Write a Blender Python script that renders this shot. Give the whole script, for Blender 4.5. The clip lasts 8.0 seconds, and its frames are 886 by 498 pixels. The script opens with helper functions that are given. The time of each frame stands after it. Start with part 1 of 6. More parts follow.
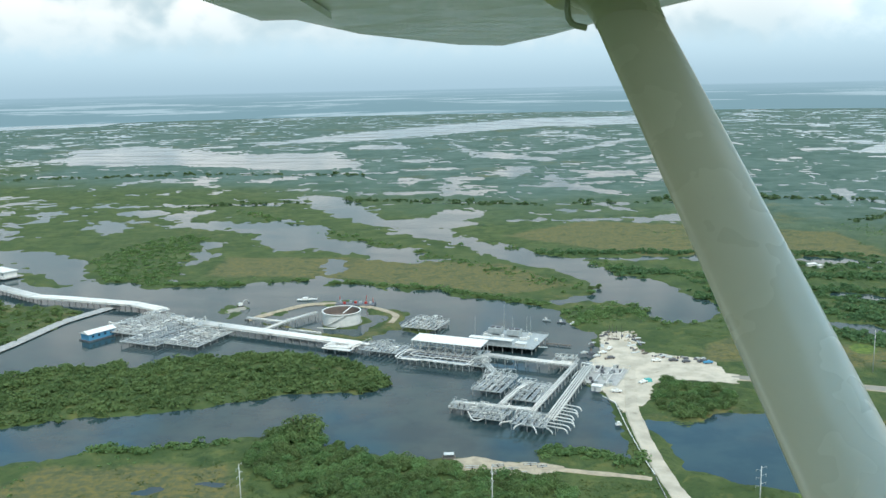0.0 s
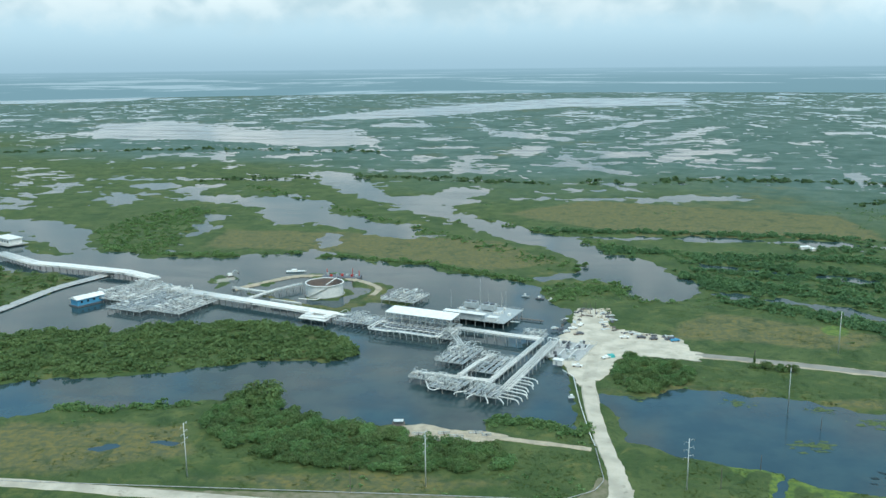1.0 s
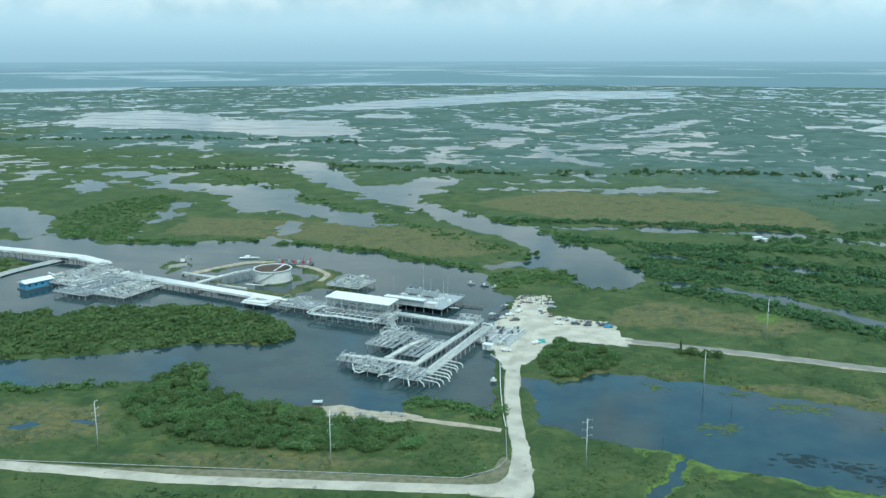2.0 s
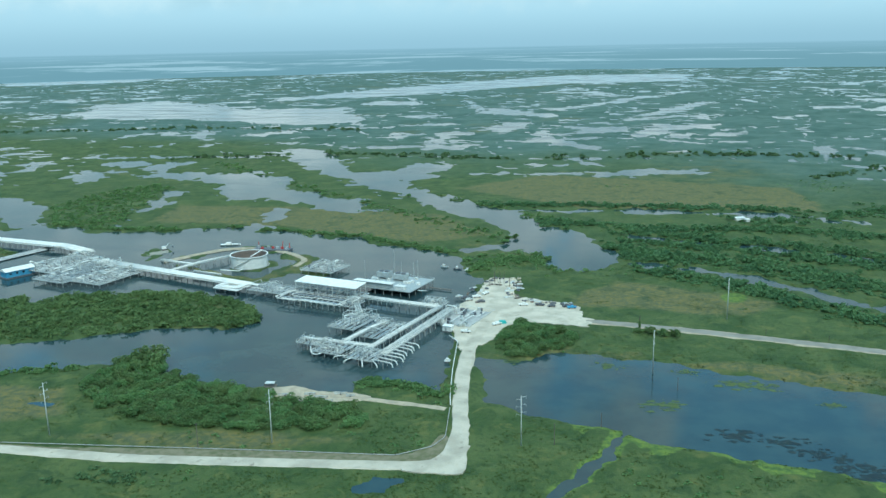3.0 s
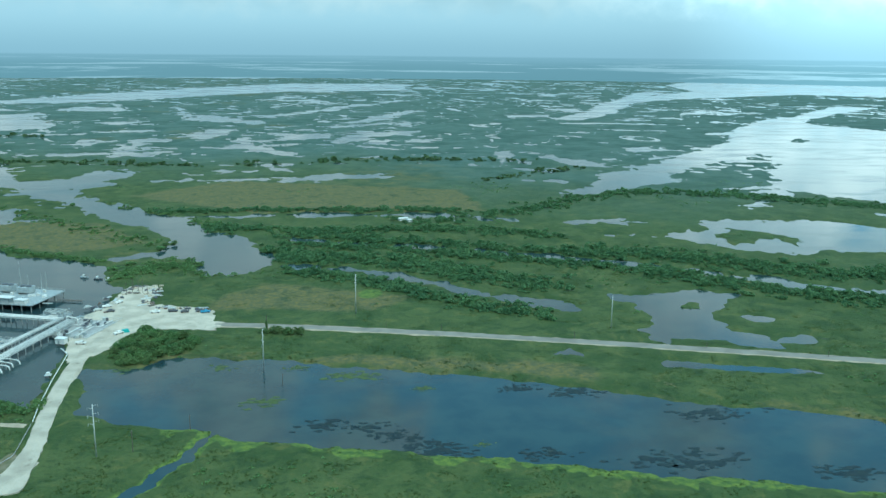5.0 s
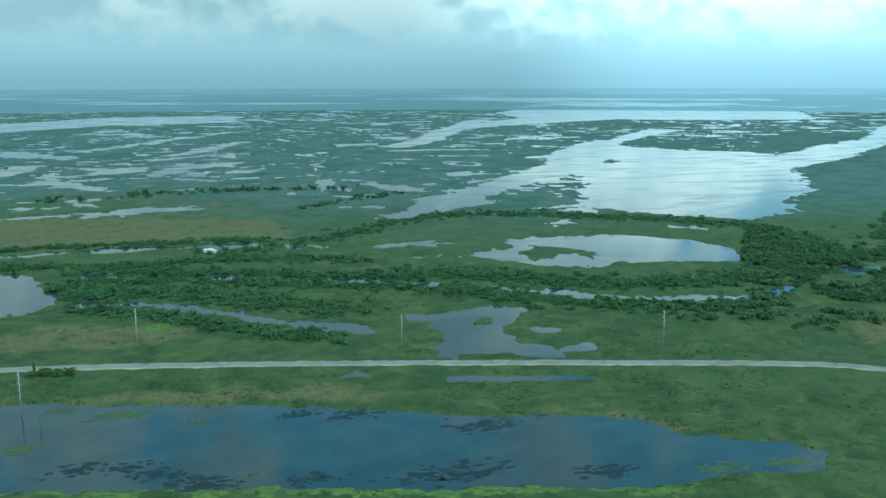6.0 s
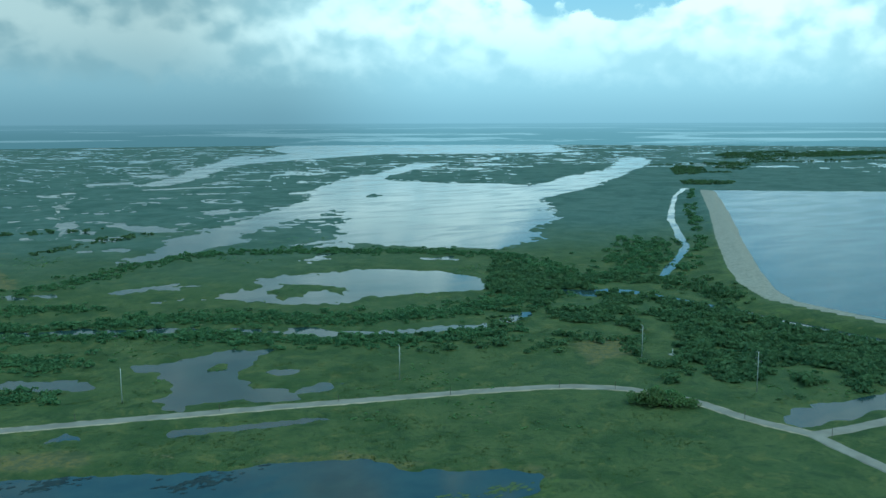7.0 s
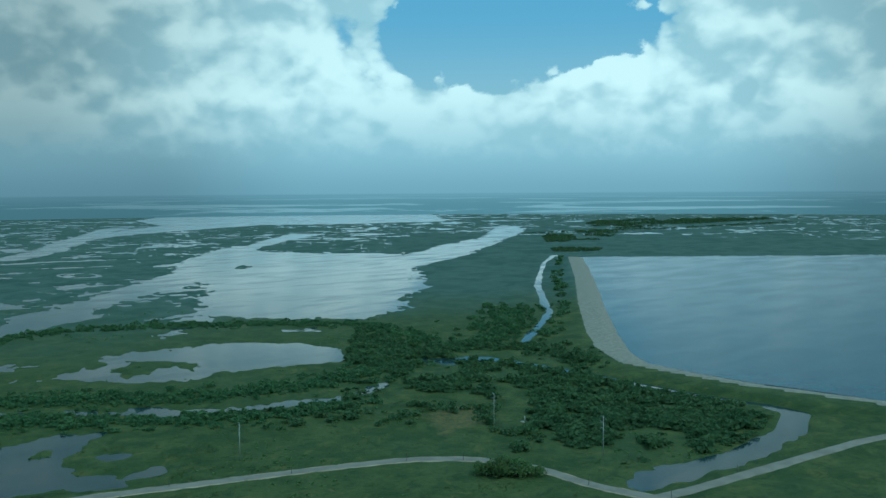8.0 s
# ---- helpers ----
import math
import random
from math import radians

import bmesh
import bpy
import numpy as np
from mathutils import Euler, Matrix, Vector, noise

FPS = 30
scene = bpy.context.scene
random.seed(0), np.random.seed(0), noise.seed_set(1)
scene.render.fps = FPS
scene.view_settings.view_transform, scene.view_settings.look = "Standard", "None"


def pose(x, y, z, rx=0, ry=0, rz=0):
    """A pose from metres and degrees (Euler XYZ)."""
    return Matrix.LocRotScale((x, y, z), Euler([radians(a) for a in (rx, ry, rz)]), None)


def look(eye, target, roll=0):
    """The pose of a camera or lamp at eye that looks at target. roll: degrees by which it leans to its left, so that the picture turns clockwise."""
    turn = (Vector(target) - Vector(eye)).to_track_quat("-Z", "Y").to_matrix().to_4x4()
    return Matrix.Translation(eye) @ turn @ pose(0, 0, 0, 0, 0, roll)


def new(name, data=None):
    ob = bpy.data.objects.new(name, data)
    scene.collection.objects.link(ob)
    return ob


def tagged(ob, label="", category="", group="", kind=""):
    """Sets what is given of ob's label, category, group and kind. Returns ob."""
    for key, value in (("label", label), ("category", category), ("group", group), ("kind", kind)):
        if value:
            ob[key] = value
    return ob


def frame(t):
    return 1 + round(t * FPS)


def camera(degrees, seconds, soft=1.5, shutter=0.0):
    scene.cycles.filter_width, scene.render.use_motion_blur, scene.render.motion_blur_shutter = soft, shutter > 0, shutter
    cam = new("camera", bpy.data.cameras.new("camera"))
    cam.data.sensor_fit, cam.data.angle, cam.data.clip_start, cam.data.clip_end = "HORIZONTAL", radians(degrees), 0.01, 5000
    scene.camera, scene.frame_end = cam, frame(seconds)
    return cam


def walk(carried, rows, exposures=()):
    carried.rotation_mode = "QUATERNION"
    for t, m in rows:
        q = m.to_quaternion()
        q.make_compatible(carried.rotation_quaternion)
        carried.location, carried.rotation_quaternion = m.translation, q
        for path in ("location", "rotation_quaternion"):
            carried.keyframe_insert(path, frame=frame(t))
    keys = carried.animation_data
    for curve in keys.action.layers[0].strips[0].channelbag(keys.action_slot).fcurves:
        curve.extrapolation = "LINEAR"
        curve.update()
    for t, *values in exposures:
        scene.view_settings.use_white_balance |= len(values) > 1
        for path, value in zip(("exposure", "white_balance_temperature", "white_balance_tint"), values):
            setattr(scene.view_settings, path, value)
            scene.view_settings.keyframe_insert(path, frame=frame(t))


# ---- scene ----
cam = camera(53.6, 8.0)
PATH = [
    (0, (39.906, -3.192, 164.372), (39.706, -0.881, 163.934), -1.2),
    (0.5, (58.546, -6.617, 162.454), (58.326, -4.313, 161.995), -0.7),
    (1, (76.508, -7.918, 161.907), (76.221, -5.626, 161.417), -0.5),
    (1.5, (94.270, -8.982, 160.448), (94.007, -6.691, 159.953), -0.3),
    (2.8, (141.040, -10.714, 157.609), (140.704, -8.442, 157.071), -0.3),
    (3, (147.293, -10.711, 157.332), (146.960, -8.438, 156.790), -1.1),
    (3.5, (162.534, -10.146, 156.319), (162.403, -7.859, 155.754), -0.6),
    (4, (179.438, -10.448, 154.897), (179.507, -8.157, 154.333), 0.1),
    (4.5, (195.423, -11.632, 154.389), (195.619, -9.347, 153.835), 0.6),
    (4.7, (202.513, -12.021, 154.058), (202.759, -9.737, 153.516), 0.8),
    (5.8, (241.036, -17.208, 148.472), (241.705, -14.992, 148.012), -0.5),
    (6, (247.860, -18.189, 148.111), (248.605, -15.993, 147.670), -0.1),
    (6.5, (263.873, -19.983, 147.702), (264.940, -17.919, 147.285), 0.6),
    (7, (278.290, -20.202, 147.816), (279.566, -18.248, 147.466), -0.2),
    (7.5, (291.082, -22.335, 147.013), (292.474, -20.440, 146.806), -0.2),
    (8, (302.252, -25.807, 145.995), (303.789, -24.022, 145.830), -0.4),
]
EXPOSURE = [(0.0, 0.08, 6350, 7.0), (1.2, -0.03, 5950, 0.0), (3.0, -0.06, 5550, -9.0), (5.0, -0.18, 5300, -15.0), (6.5, -0.54, 5080, -21.0), (7.0, -0.76, 5030, -21.5), (7.5, -1.02, 5000, -22.0), (8.0, -1.22, 4960, -22.0)]
walk(cam, [(t, look(eye, target, roll)) for t, eye, target, roll in PATH], EXPOSURE)

# ---- sky, sun ----
SUN_EL, SUN_AZ = radians(58), radians(150)
world = bpy.data.worlds.new("sky")
scene.world = world
world.use_nodes = True


class Nodes:
    """Short hand for building a node tree."""

    def __init__(self, tree):
        self.tree = tree
        tree.nodes.clear()

    def add(self, kind, **given):
        node = self.tree.nodes.new(kind)
        for key, value in given.items():
            if key.startswith("i_"):
                key = key[2:].replace("_", " ")
                self.link(value, node.inputs[int(key) if key.isdigit() else key])
            else:
                setattr(node, key, value)
        return node

    def link(self, value, socket):
        if isinstance(value, bpy.types.NodeSocket):
            self.tree.links.new(value, socket)
        elif isinstance(value, bpy.types.Node):
            self.tree.links.new(value.outputs[0], socket)
        else:
            socket.default_value = value

    def math(self, op, a, b=0.0, c=0.0, clamp=False):
        n = self.add("ShaderNodeMath", operation=op, use_clamp=clamp)
        for k, v in enumerate((a, b, c)):
            self.link(v, n.inputs[k])
        return n.outputs[0]

    def ramp(self, value, lo, hi, a=0.0, b=1.0):
        n = self.add("ShaderNodeMapRange", interpolation_type="SMOOTHSTEP")
        for k, v in enumerate((value, lo, hi, a, b)):
            self.link(v, n.inputs[k])
        return n.outputs[0]

    def mix(self, fac, a, b):
        n = self.add("ShaderNodeMix", data_type="RGBA")
        self.link(fac, n.inputs[0])
        self.link(a, n.inputs[6])
        self.link(b, n.inputs[7])
        return n.outputs[2]

    def noise(self, vector, scale, detail=4.0, rough=0.55, distortion=0.0):
        n = self.add("ShaderNodeTexNoise")
        self.link(vector, n.inputs["Vector"])
        n.inputs["Scale"].default_value = scale
        n.inputs["Detail"].default_value = detail
        n.inputs["Roughness"].default_value = rough
        n.inputs["Distortion"].default_value = distortion
        return n.outputs[0]


def build_sky():
    n = Nodes(world.node_tree)
    sky = n.add("ShaderNodeTexSky", sky_type="NISHITA", sun_disc=False, sun_elevation=SUN_EL,
                sun_rotation=SUN_AZ, air_density=1.2, dust_density=0.6, ozone_density=2.0)
    way = n.add("ShaderNodeTexCoord").outputs["Generated"]
    el = n.add("ShaderNodeSeparateXYZ", i_0=way).outputs[2]

    def vector(op, a, b):
        return n.add("ShaderNodeVectorMath", operation=op, i_0=a, i_1=b).outputs[0]

    def billow(at):
        """Heaped round lumps of three sizes."""
        shaken = n.add("ShaderNodeTexNoise", i_Vector=at, i_Scale=16.0, i_Detail=4.0).outputs["Color"]
        at = vector("ADD", at, vector("MULTIPLY", vector("SUBTRACT", shaken, (0.5, 0.5, 0.5)), (0.06, 0.06, 0.06)))
        total = 1.0
        for size, weight in ((6.0, 0.56), (15.0, 0.30), (36.0, 0.17)):
            cell = n.add("ShaderNodeTexVoronoi", feature="SMOOTH_F1", i_Vector=at, i_Scale=size, i_Smoothness=0.22)
            total = n.math("SUBTRACT", total, n.math("MULTIPLY", cell.outputs["Distance"], weight))
        return total

    flat = vector("MULTIPLY", way, (1.0, 1.0, 1.35))
    lumps = billow(flat)
    above = billow(vector("ADD", flat, (0.010, -0.012, 0.034)))
    big = n.noise(flat, 2.6, 2.0, 0.5)
    fluff = n.noise(flat, 26.0, 7.0, 0.62)
    # the sky brightens from the north-west round to the north-east
    bright = n.add("ShaderNodeVectorMath", operation="DOT_PRODUCT", i_0=way, i_1=(0.707, 0.707, 0.0)).outputs["Value"]
    density = n.math("ADD", lumps, n.math("ADD", n.math("MULTIPLY", n.math("SUBTRACT", big, 0.5), 0.8), n.math("MULTIPLY", n.math("SUBTRACT", fluff, 0.5), 0.34)))
    # an opening of clear sky in the cloud bank
    gap_way = Vector((0.682, 0.668, 0.222)).normalized()
    gap = n.add("ShaderNodeVectorMath", operation="DOT_PRODUCT", i_0=way, i_1=tuple(gap_way)).outputs["Value"]
    gap = n.ramp(n.math("ADD", gap, n.math("ADD", n.math("MULTIPLY", n.math("SUBTRACT", fluff, 0.5), 0.012), n.math("MULTIPLY", n.math("SUBTRACT", lumps, 0.55), -0.016))), 0.989, 0.9985, 0.0, 0.75)
    gap = n.math("MULTIPLY", gap, n.ramp(el, 0.06, 0.13))
    density = n.math("SUBTRACT", n.math("SUBTRACT", density, gap), n.ramp(el, 0.20, 0.42, 0.0, 0.40))
    cover = n.ramp(density, 0.06, 0.22)
    bank = n.ramp(n.math("ADD", el, n.math("MULTIPLY", n.math("SUBTRACT", fluff, 0.5), 0.05)), 0.026, 0.060)
    cover = n.math("MULTIPLY", cover, bank)
    lit = n.ramp(n.math("ADD", n.math("SUBTRACT", lumps, above), n.math("MULTIPLY", n.math("SUBTRACT", fluff, 0.5), 0.16)), -0.16, 0.14)
    lit = n.math("MULTIPLY", lit, n.ramp(n.math("ADD", el, n.math("MULTIPLY", big, 0.10)), 0.07, 0.17, 0.40, 1.0))
    cloud = n.mix(lit, (0.62, 0.76, 0.82, 1), (1.14, 1.17, 1.15, 1))
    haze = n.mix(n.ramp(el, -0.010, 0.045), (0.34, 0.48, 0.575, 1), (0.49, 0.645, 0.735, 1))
    # the marsh beyond the last creeks, painted into the sky with haze towards the horizon
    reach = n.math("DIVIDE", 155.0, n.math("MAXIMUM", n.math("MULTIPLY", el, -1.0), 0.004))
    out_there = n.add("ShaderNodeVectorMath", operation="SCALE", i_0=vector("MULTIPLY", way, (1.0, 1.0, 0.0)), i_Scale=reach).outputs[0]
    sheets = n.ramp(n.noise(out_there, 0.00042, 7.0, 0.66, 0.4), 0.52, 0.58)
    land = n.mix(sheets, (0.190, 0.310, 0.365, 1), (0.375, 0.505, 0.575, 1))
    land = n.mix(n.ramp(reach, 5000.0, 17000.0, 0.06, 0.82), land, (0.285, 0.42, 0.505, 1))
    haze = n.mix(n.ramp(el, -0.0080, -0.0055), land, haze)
    blue = n.add("ShaderNodeBackground", i_Color=n.mix(0.75, sky, (3.4, 6.8, 10.0, 1)), i_Strength=0.145)
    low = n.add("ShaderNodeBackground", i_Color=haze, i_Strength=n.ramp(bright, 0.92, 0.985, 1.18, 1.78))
    clouds = n.add("ShaderNodeBackground", i_Color=cloud, i_Strength=n.ramp(bright, 0.86, 0.985, 0.90, 1.74))
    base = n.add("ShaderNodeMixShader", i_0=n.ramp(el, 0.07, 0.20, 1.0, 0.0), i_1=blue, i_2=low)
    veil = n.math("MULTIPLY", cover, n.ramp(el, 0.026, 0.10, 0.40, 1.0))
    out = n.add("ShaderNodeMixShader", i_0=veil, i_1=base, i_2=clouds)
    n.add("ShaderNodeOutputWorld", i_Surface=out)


build_sky()
sun = new("sun", bpy.data.lights.new("sun", "SUN"))
sun.data.energy, sun.data.angle, sun.data.color = 2.6, radians(7), (1.0, 0.95, 0.87)
sun.matrix_world = look((0, 0, 600), Vector((0, 0, 600)) - Vector((math.cos(SUN_EL) * math.sin(SUN_AZ), math.cos(SUN_EL) * math.cos(SUN_AZ), math.sin(SUN_EL))))


# ---- materials ----
def material(name):
    m = bpy.data.materials.new(name)
    m.use_nodes = True
    return m, Nodes(m.node_tree)


def finish(n, color, rough=0.8, metal=0.0, bump=None, strength=0.3, distance=0.1, spec=0.5, ior=1.45):
    s = n.add("ShaderNodeBsdfPrincipled")
    for key, v in (("Base Color", color), ("Roughness", rough), ("Metallic", metal), ("Specular IOR Level", spec), ("IOR", ior)):
        n.link(v, s.inputs[key])
    if bump is not None:
        b = n.add("ShaderNodeBump", i_Strength=strength, i_Distance=distance, i_Height=bump)
        n.link(b, s.inputs["Normal"])
    n.add("ShaderNodeOutputMaterial", i_Surface=s)


def place_of(n):
    return n.add("ShaderNodeTexCoord").outputs["Object"]


def worn(name, a, b, rough=0.6, metal=0.0, scale=1.5, fine=14.0, stain=None, spec=0.4):
    """A surface of two tones with stains at one scale and grain at another."""
    m, n = material(name)
    at = place_of(n)
    big = n.noise(at, scale, 4)
    small = n.noise(at, fine, 3)
    color = n.mix(n.ramp(big, 0.35, 0.68), (*a, 1), (*b, 1))
    if stain:
        color = n.mix(n.ramp(n.noise(at, scale * 2.3, 6, 0.65), 0.58, 0.75), color, (*stain, 1))
    color = n.mix(n.math("MULTIPLY", n.ramp(small, 0.3, 0.75), 0.25), color, (a[0] * 0.6, a[1] * 0.6, a[2] * 0.6, 1))
    tint = n.add("ShaderNodeObjectInfo").outputs["Random"]
    hsv = n.add("ShaderNodeHueSaturation", i_Color=color, i_Value=n.math("ADD", n.math("MULTIPLY", tint, 0.16), 0.92))
    finish(n, hsv, rough, metal, small, 0.2, 0.02, spec)
    return m


def marsh_material():
    m, n = material("marsh")
    at = place_of(n)
    cover = n.add("ShaderNodeVertexColor", layer_name="cover").outputs
    masks = n.add("ShaderNodeSeparateColor", i_Color=cover[0]).outputs
    wide = n.noise(at, 0.006, 5, 0.6)
    patch = n.noise(at, 0.035, 6, 0.65, 0.4)
    tuft = n.noise(at, 0.32, 5, 0.7)
    blade = n.noise(at, 1.6, 3, 0.7)
    clumps = n.noise(at, 0.075, 7, 0.72, 0.7)
    green = n.mix(n.ramp(patch, 0.34, 0.66), (0.044, 0.074, 0.021, 1), (0.09, 0.116, 0.038, 1))
    green = n.mix(n.math("MULTIPLY", n.ramp(wide, 0.42, 0.66), 0.6), green, (0.062, 0.096, 0.03, 1))
    green = n.mix(n.math("MULTIPLY", n.ramp(clumps, 0.50, 0.66), 0.8), green, (0.03, 0.056, 0.019, 1))
    green = n.mix(n.math("MULTIPLY", n.ramp(clumps, 0.46, 0.34), 0.6), green, (0.14, 0.14, 0.042, 1))
    green = n.mix(n.math("MULTIPLY", n.ramp(tuft, 0.50, 0.70), 0.7), green, (0.032, 0.056, 0.019, 1))
    green = n.mix(n.math("MULTIPLY", n.ramp(blade, 0.56, 0.74), 0.5), green, (0.12, 0.145, 0.063, 1))
    green = n.mix(n.math("MULTIPLY", n.ramp(n.noise(at, 0.05, 6, 0.75, 1.2), 0.64, 0.72), 0.7), green, (0.2, 0.165, 0.085, 1))
    brown = n.mix(n.ramp(tuft, 0.36, 0.62), (0.165, 0.142, 0.046, 1), (0.092, 0.102, 0.049, 1))
    brown = n.mix(n.ramp(clumps, 0.50, 0.64), brown, (0.062, 0.082, 0.035, 1))
    lush = n.mix(n.ramp(tuft, 0.35, 0.65), (0.15, 0.2, 0.038, 1), (0.066, 0.11, 0.032, 1))
    bare = n.mix(n.ramp(tuft, 0.35, 0.7), (0.34, 0.32, 0.26, 1), (0.22, 0.21, 0.17, 1))
    # distance haze painted into the marsh's base colour as a grey-blue green
    haze_tint = n.mix(n.ramp(patch, 0.35, 0.65), (0.072, 0.118, 0.092, 1), (0.104, 0.148, 0.118, 1))
    haze_tint = n.mix(n.ramp(n.noise(at, 0.014, 6, 0.7, 0.6), 0.47, 0.60), haze_tint, (0.056, 0.098, 0.074, 1))
    green = n.mix(n.ramp(n.math("ADD", cover[1], n.math("MULTIPLY", wide, 0.4)), 0.35, 0.95), green, haze_tint)
    edge = n.math("MULTIPLY", n.math("SUBTRACT", patch, 0.5), 1.3)
    color = n.mix(n.ramp(n.math("ADD", masks[0], edge), 0.30, 0.75), green, brown)
    color = n.mix(n.ramp(n.math("ADD", masks[1], edge), 0.35, 0.7), color, lush)
    color = n.mix(n.ramp(n.math("ADD", masks[2], n.math("MULTIPLY", edge, 0.5)), 0.4, 0.6), color, bare)
    height = n.math("ADD", n.math("MULTIPLY", tuft, 1.0), n.math("MULTIPLY", blade, 0.5))
    finish(n, color, 0.85, 0.0, height, 0.9, 0.55, 0.2)
    return m


def water_material(name, deep, rough, spec=0.23, windy=5.0):
    m, n = material(name)
    at = place_of(n)
    ripple = n.noise(at, 0.9, 4, 0.6)
    swell = n.noise(at, 0.05, 4, 0.6)
    color = n.mix(n.ramp(swell, 0.35, 0.65), (*deep, 1), (deep[0] * 1.5, deep[1] * 1.35, deep[2] * 1.2, 1))
    gust = n.ramp(n.noise(n.add("ShaderNodeMapping", i_Vector=at, i_Rotation=(0, 0, 0.7), i_Scale=(1.0, 3.0, 1.0)), 0.008, 5, 0.6, 0.8), 0.38, 0.66, rough, rough * windy)
    finish(n, color, gust, 0.0, ripple, 0.10, 0.12, spec, 1.33)
    return m


def leaf_material(name, dark, light):
    m, n = material(name)
    island = n.add("ShaderNodeNewGeometry").outputs["Random Per Island"]
    tree = n.add("ShaderNodeObjectInfo").outputs["Random"]
    at = n.add("ShaderNodeNewGeometry").outputs["Position"]
    big = n.math("ADD", n.math("MULTIPLY", n.noise(at, 0.045, 4, 0.6), 0.6), n.math("MULTIPLY", n.noise(at, 0.3, 2), 0.4))
    color = n.mix(n.math("ADD", n.math("MULTIPLY", island, 0.4), n.math("MULTIPLY", n.ramp(big, 0.38, 0.62), 0.6)), (*dark, 1), (*light, 1))
    color = n.add("ShaderNodeHueSaturation", i_Color=color, i_Hue=n.math("ADD", n.math("MULTIPLY", tree, 0.03), 0.485), i_Value=n.math("ADD", n.math("MULTIPLY", tree, 0.35), 0.82))
    face = n.add("ShaderNodeBsdfPrincipled", i_Base_Color=color, i_Roughness=0.7)
    face.inputs["Specular IOR Level"].default_value = 0.2
    through_leaf = n.add("ShaderNodeBsdfTranslucent", i_Color=color)
    n.add("ShaderNodeOutputMaterial", i_Surface=n.add("ShaderNodeMixShader", i_0=0.5, i_1=face, i_2=through_leaf))
    return m


MARSH = marsh_material()
WATER = water_material("lagoon_water", (0.022, 0.043, 0.049), 0.025, 0.36, 7.0)
DEEP = water_material("reservoir_water", (0.010, 0.070, 0.115), 0.16, 0.14, 1.3)
LEAF = leaf_material("leaves", (0.104, 0.180, 0.064), (0.210, 0.305, 0.112))
# darker copy of the leaves: the woods' shade is put into the colour
SHADED_LEAF = leaf_material("shaded_leaves", (0.078, 0.140, 0.062), (0.158, 0.240, 0.098))
REED = leaf_material("reeds", (0.050, 0.090, 0.018), (0.095, 0.140, 0.030))
BARK = worn("bark", (0.10, 0.08, 0.06), (0.16, 0.13, 0.10), 0.9)
GRAVEL = worn("shell_gravel", (0.56, 0.50, 0.39), (0.40, 0.36, 0.28), 0.95, scale=0.10, fine=1.6, stain=(0.25, 0.225, 0.17), spec=0.2)
ASPHALT = worn("pale_asphalt", (0.29, 0.27, 0.225), (0.22, 0.205, 0.17), 0.9, scale=0.1, fine=2.0, spec=0.2)
SAND = worn("shell_sand", (0.44, 0.37, 0.265), (0.32, 0.275, 0.20), 0.95, scale=0.25, fine=2.0, stain=(0.17, 0.17, 0.10), spec=0.2)
DIRT = worn("bare_dirt", (0.23, 0.205, 0.135), (0.135, 0.140, 0.072), 0.95, scale=0.3, fine=2.5, stain=(0.085, 0.095, 0.045), spec=0.1)
WHITE = worn("white_paint", (0.80, 0.79, 0.73), (0.68, 0.68, 0.63), 0.45, scale=0.3, fine=4.0, stain=(0.38, 0.36, 0.31))
GREY = worn("grey_paint", (0.41, 0.44, 0.43), (0.30, 0.33, 0.32), 0.55, scale=0.5, fine=5.0, stain=(0.20, 0.18, 0.15))
DARKSTEEL = worn("weathered_steel", (0.16, 0.17, 0.18), (0.10, 0.10, 0.11), 0.6, metal=0.3)
CONCRETE = worn("concrete", (0.42, 0.42, 0.39), (0.30, 0.30, 0.28), 0.9, scale=0.4, stain=(0.18, 0.18, 0.16))
WOOD = worn("weathered_wood", (0.16, 0.14, 0.11), (0.10, 0.09, 0.08), 0.9, scale=2.0)
GALV = worn("galvanised_steel", (0.60, 0.61, 0.57), (0.46, 0.48, 0.45), 0.5, metal=0.2, scale=0.5)
BLUE = worn("blue_siding", (0.10, 0.33, 0.50), (0.08, 0.26, 0.42), 0.6, scale=0.5)
RED = worn("red_paint", (0.48, 0.05, 0.04), (0.36, 0.05, 0.04), 0.5)
TEAL = worn("teal_tarp", (0.08, 0.40, 0.36), (0.06, 0.32, 0.30), 0.6)
BLACK = worn("black_rubber", (0.02, 0.02, 0.02), (0.03, 0.03, 0.03), 0.7)
GLASSY = worn("dark_glass", (0.02, 0.03, 0.035), (0.03, 0.04, 0.045), 0.1, spec=0.6)
ALGAE = worn("floating_weed", (0.070, 0.105, 0.030), (0.10, 0.13, 0.035), 0.8, scale=0.5, fine=3.0)
RUST = worn("rusted_plate", (0.20, 0.16, 0.13), (0.14, 0.12, 0.11), 0.8, scale=0.4)
GRATING = worn("deck_grating", (0.20, 0.23, 0.24), (0.27, 0.30, 0.31), 0.7, scale=0.6, fine=6.0)
# darker reflection of unrippled pond water, painted as a colour
SLICK = worn("dark_reflection", (0.016, 0.030, 0.036), (0.026, 0.042, 0.040), 0.6, scale=0.3, fine=2.0, spec=0.2)


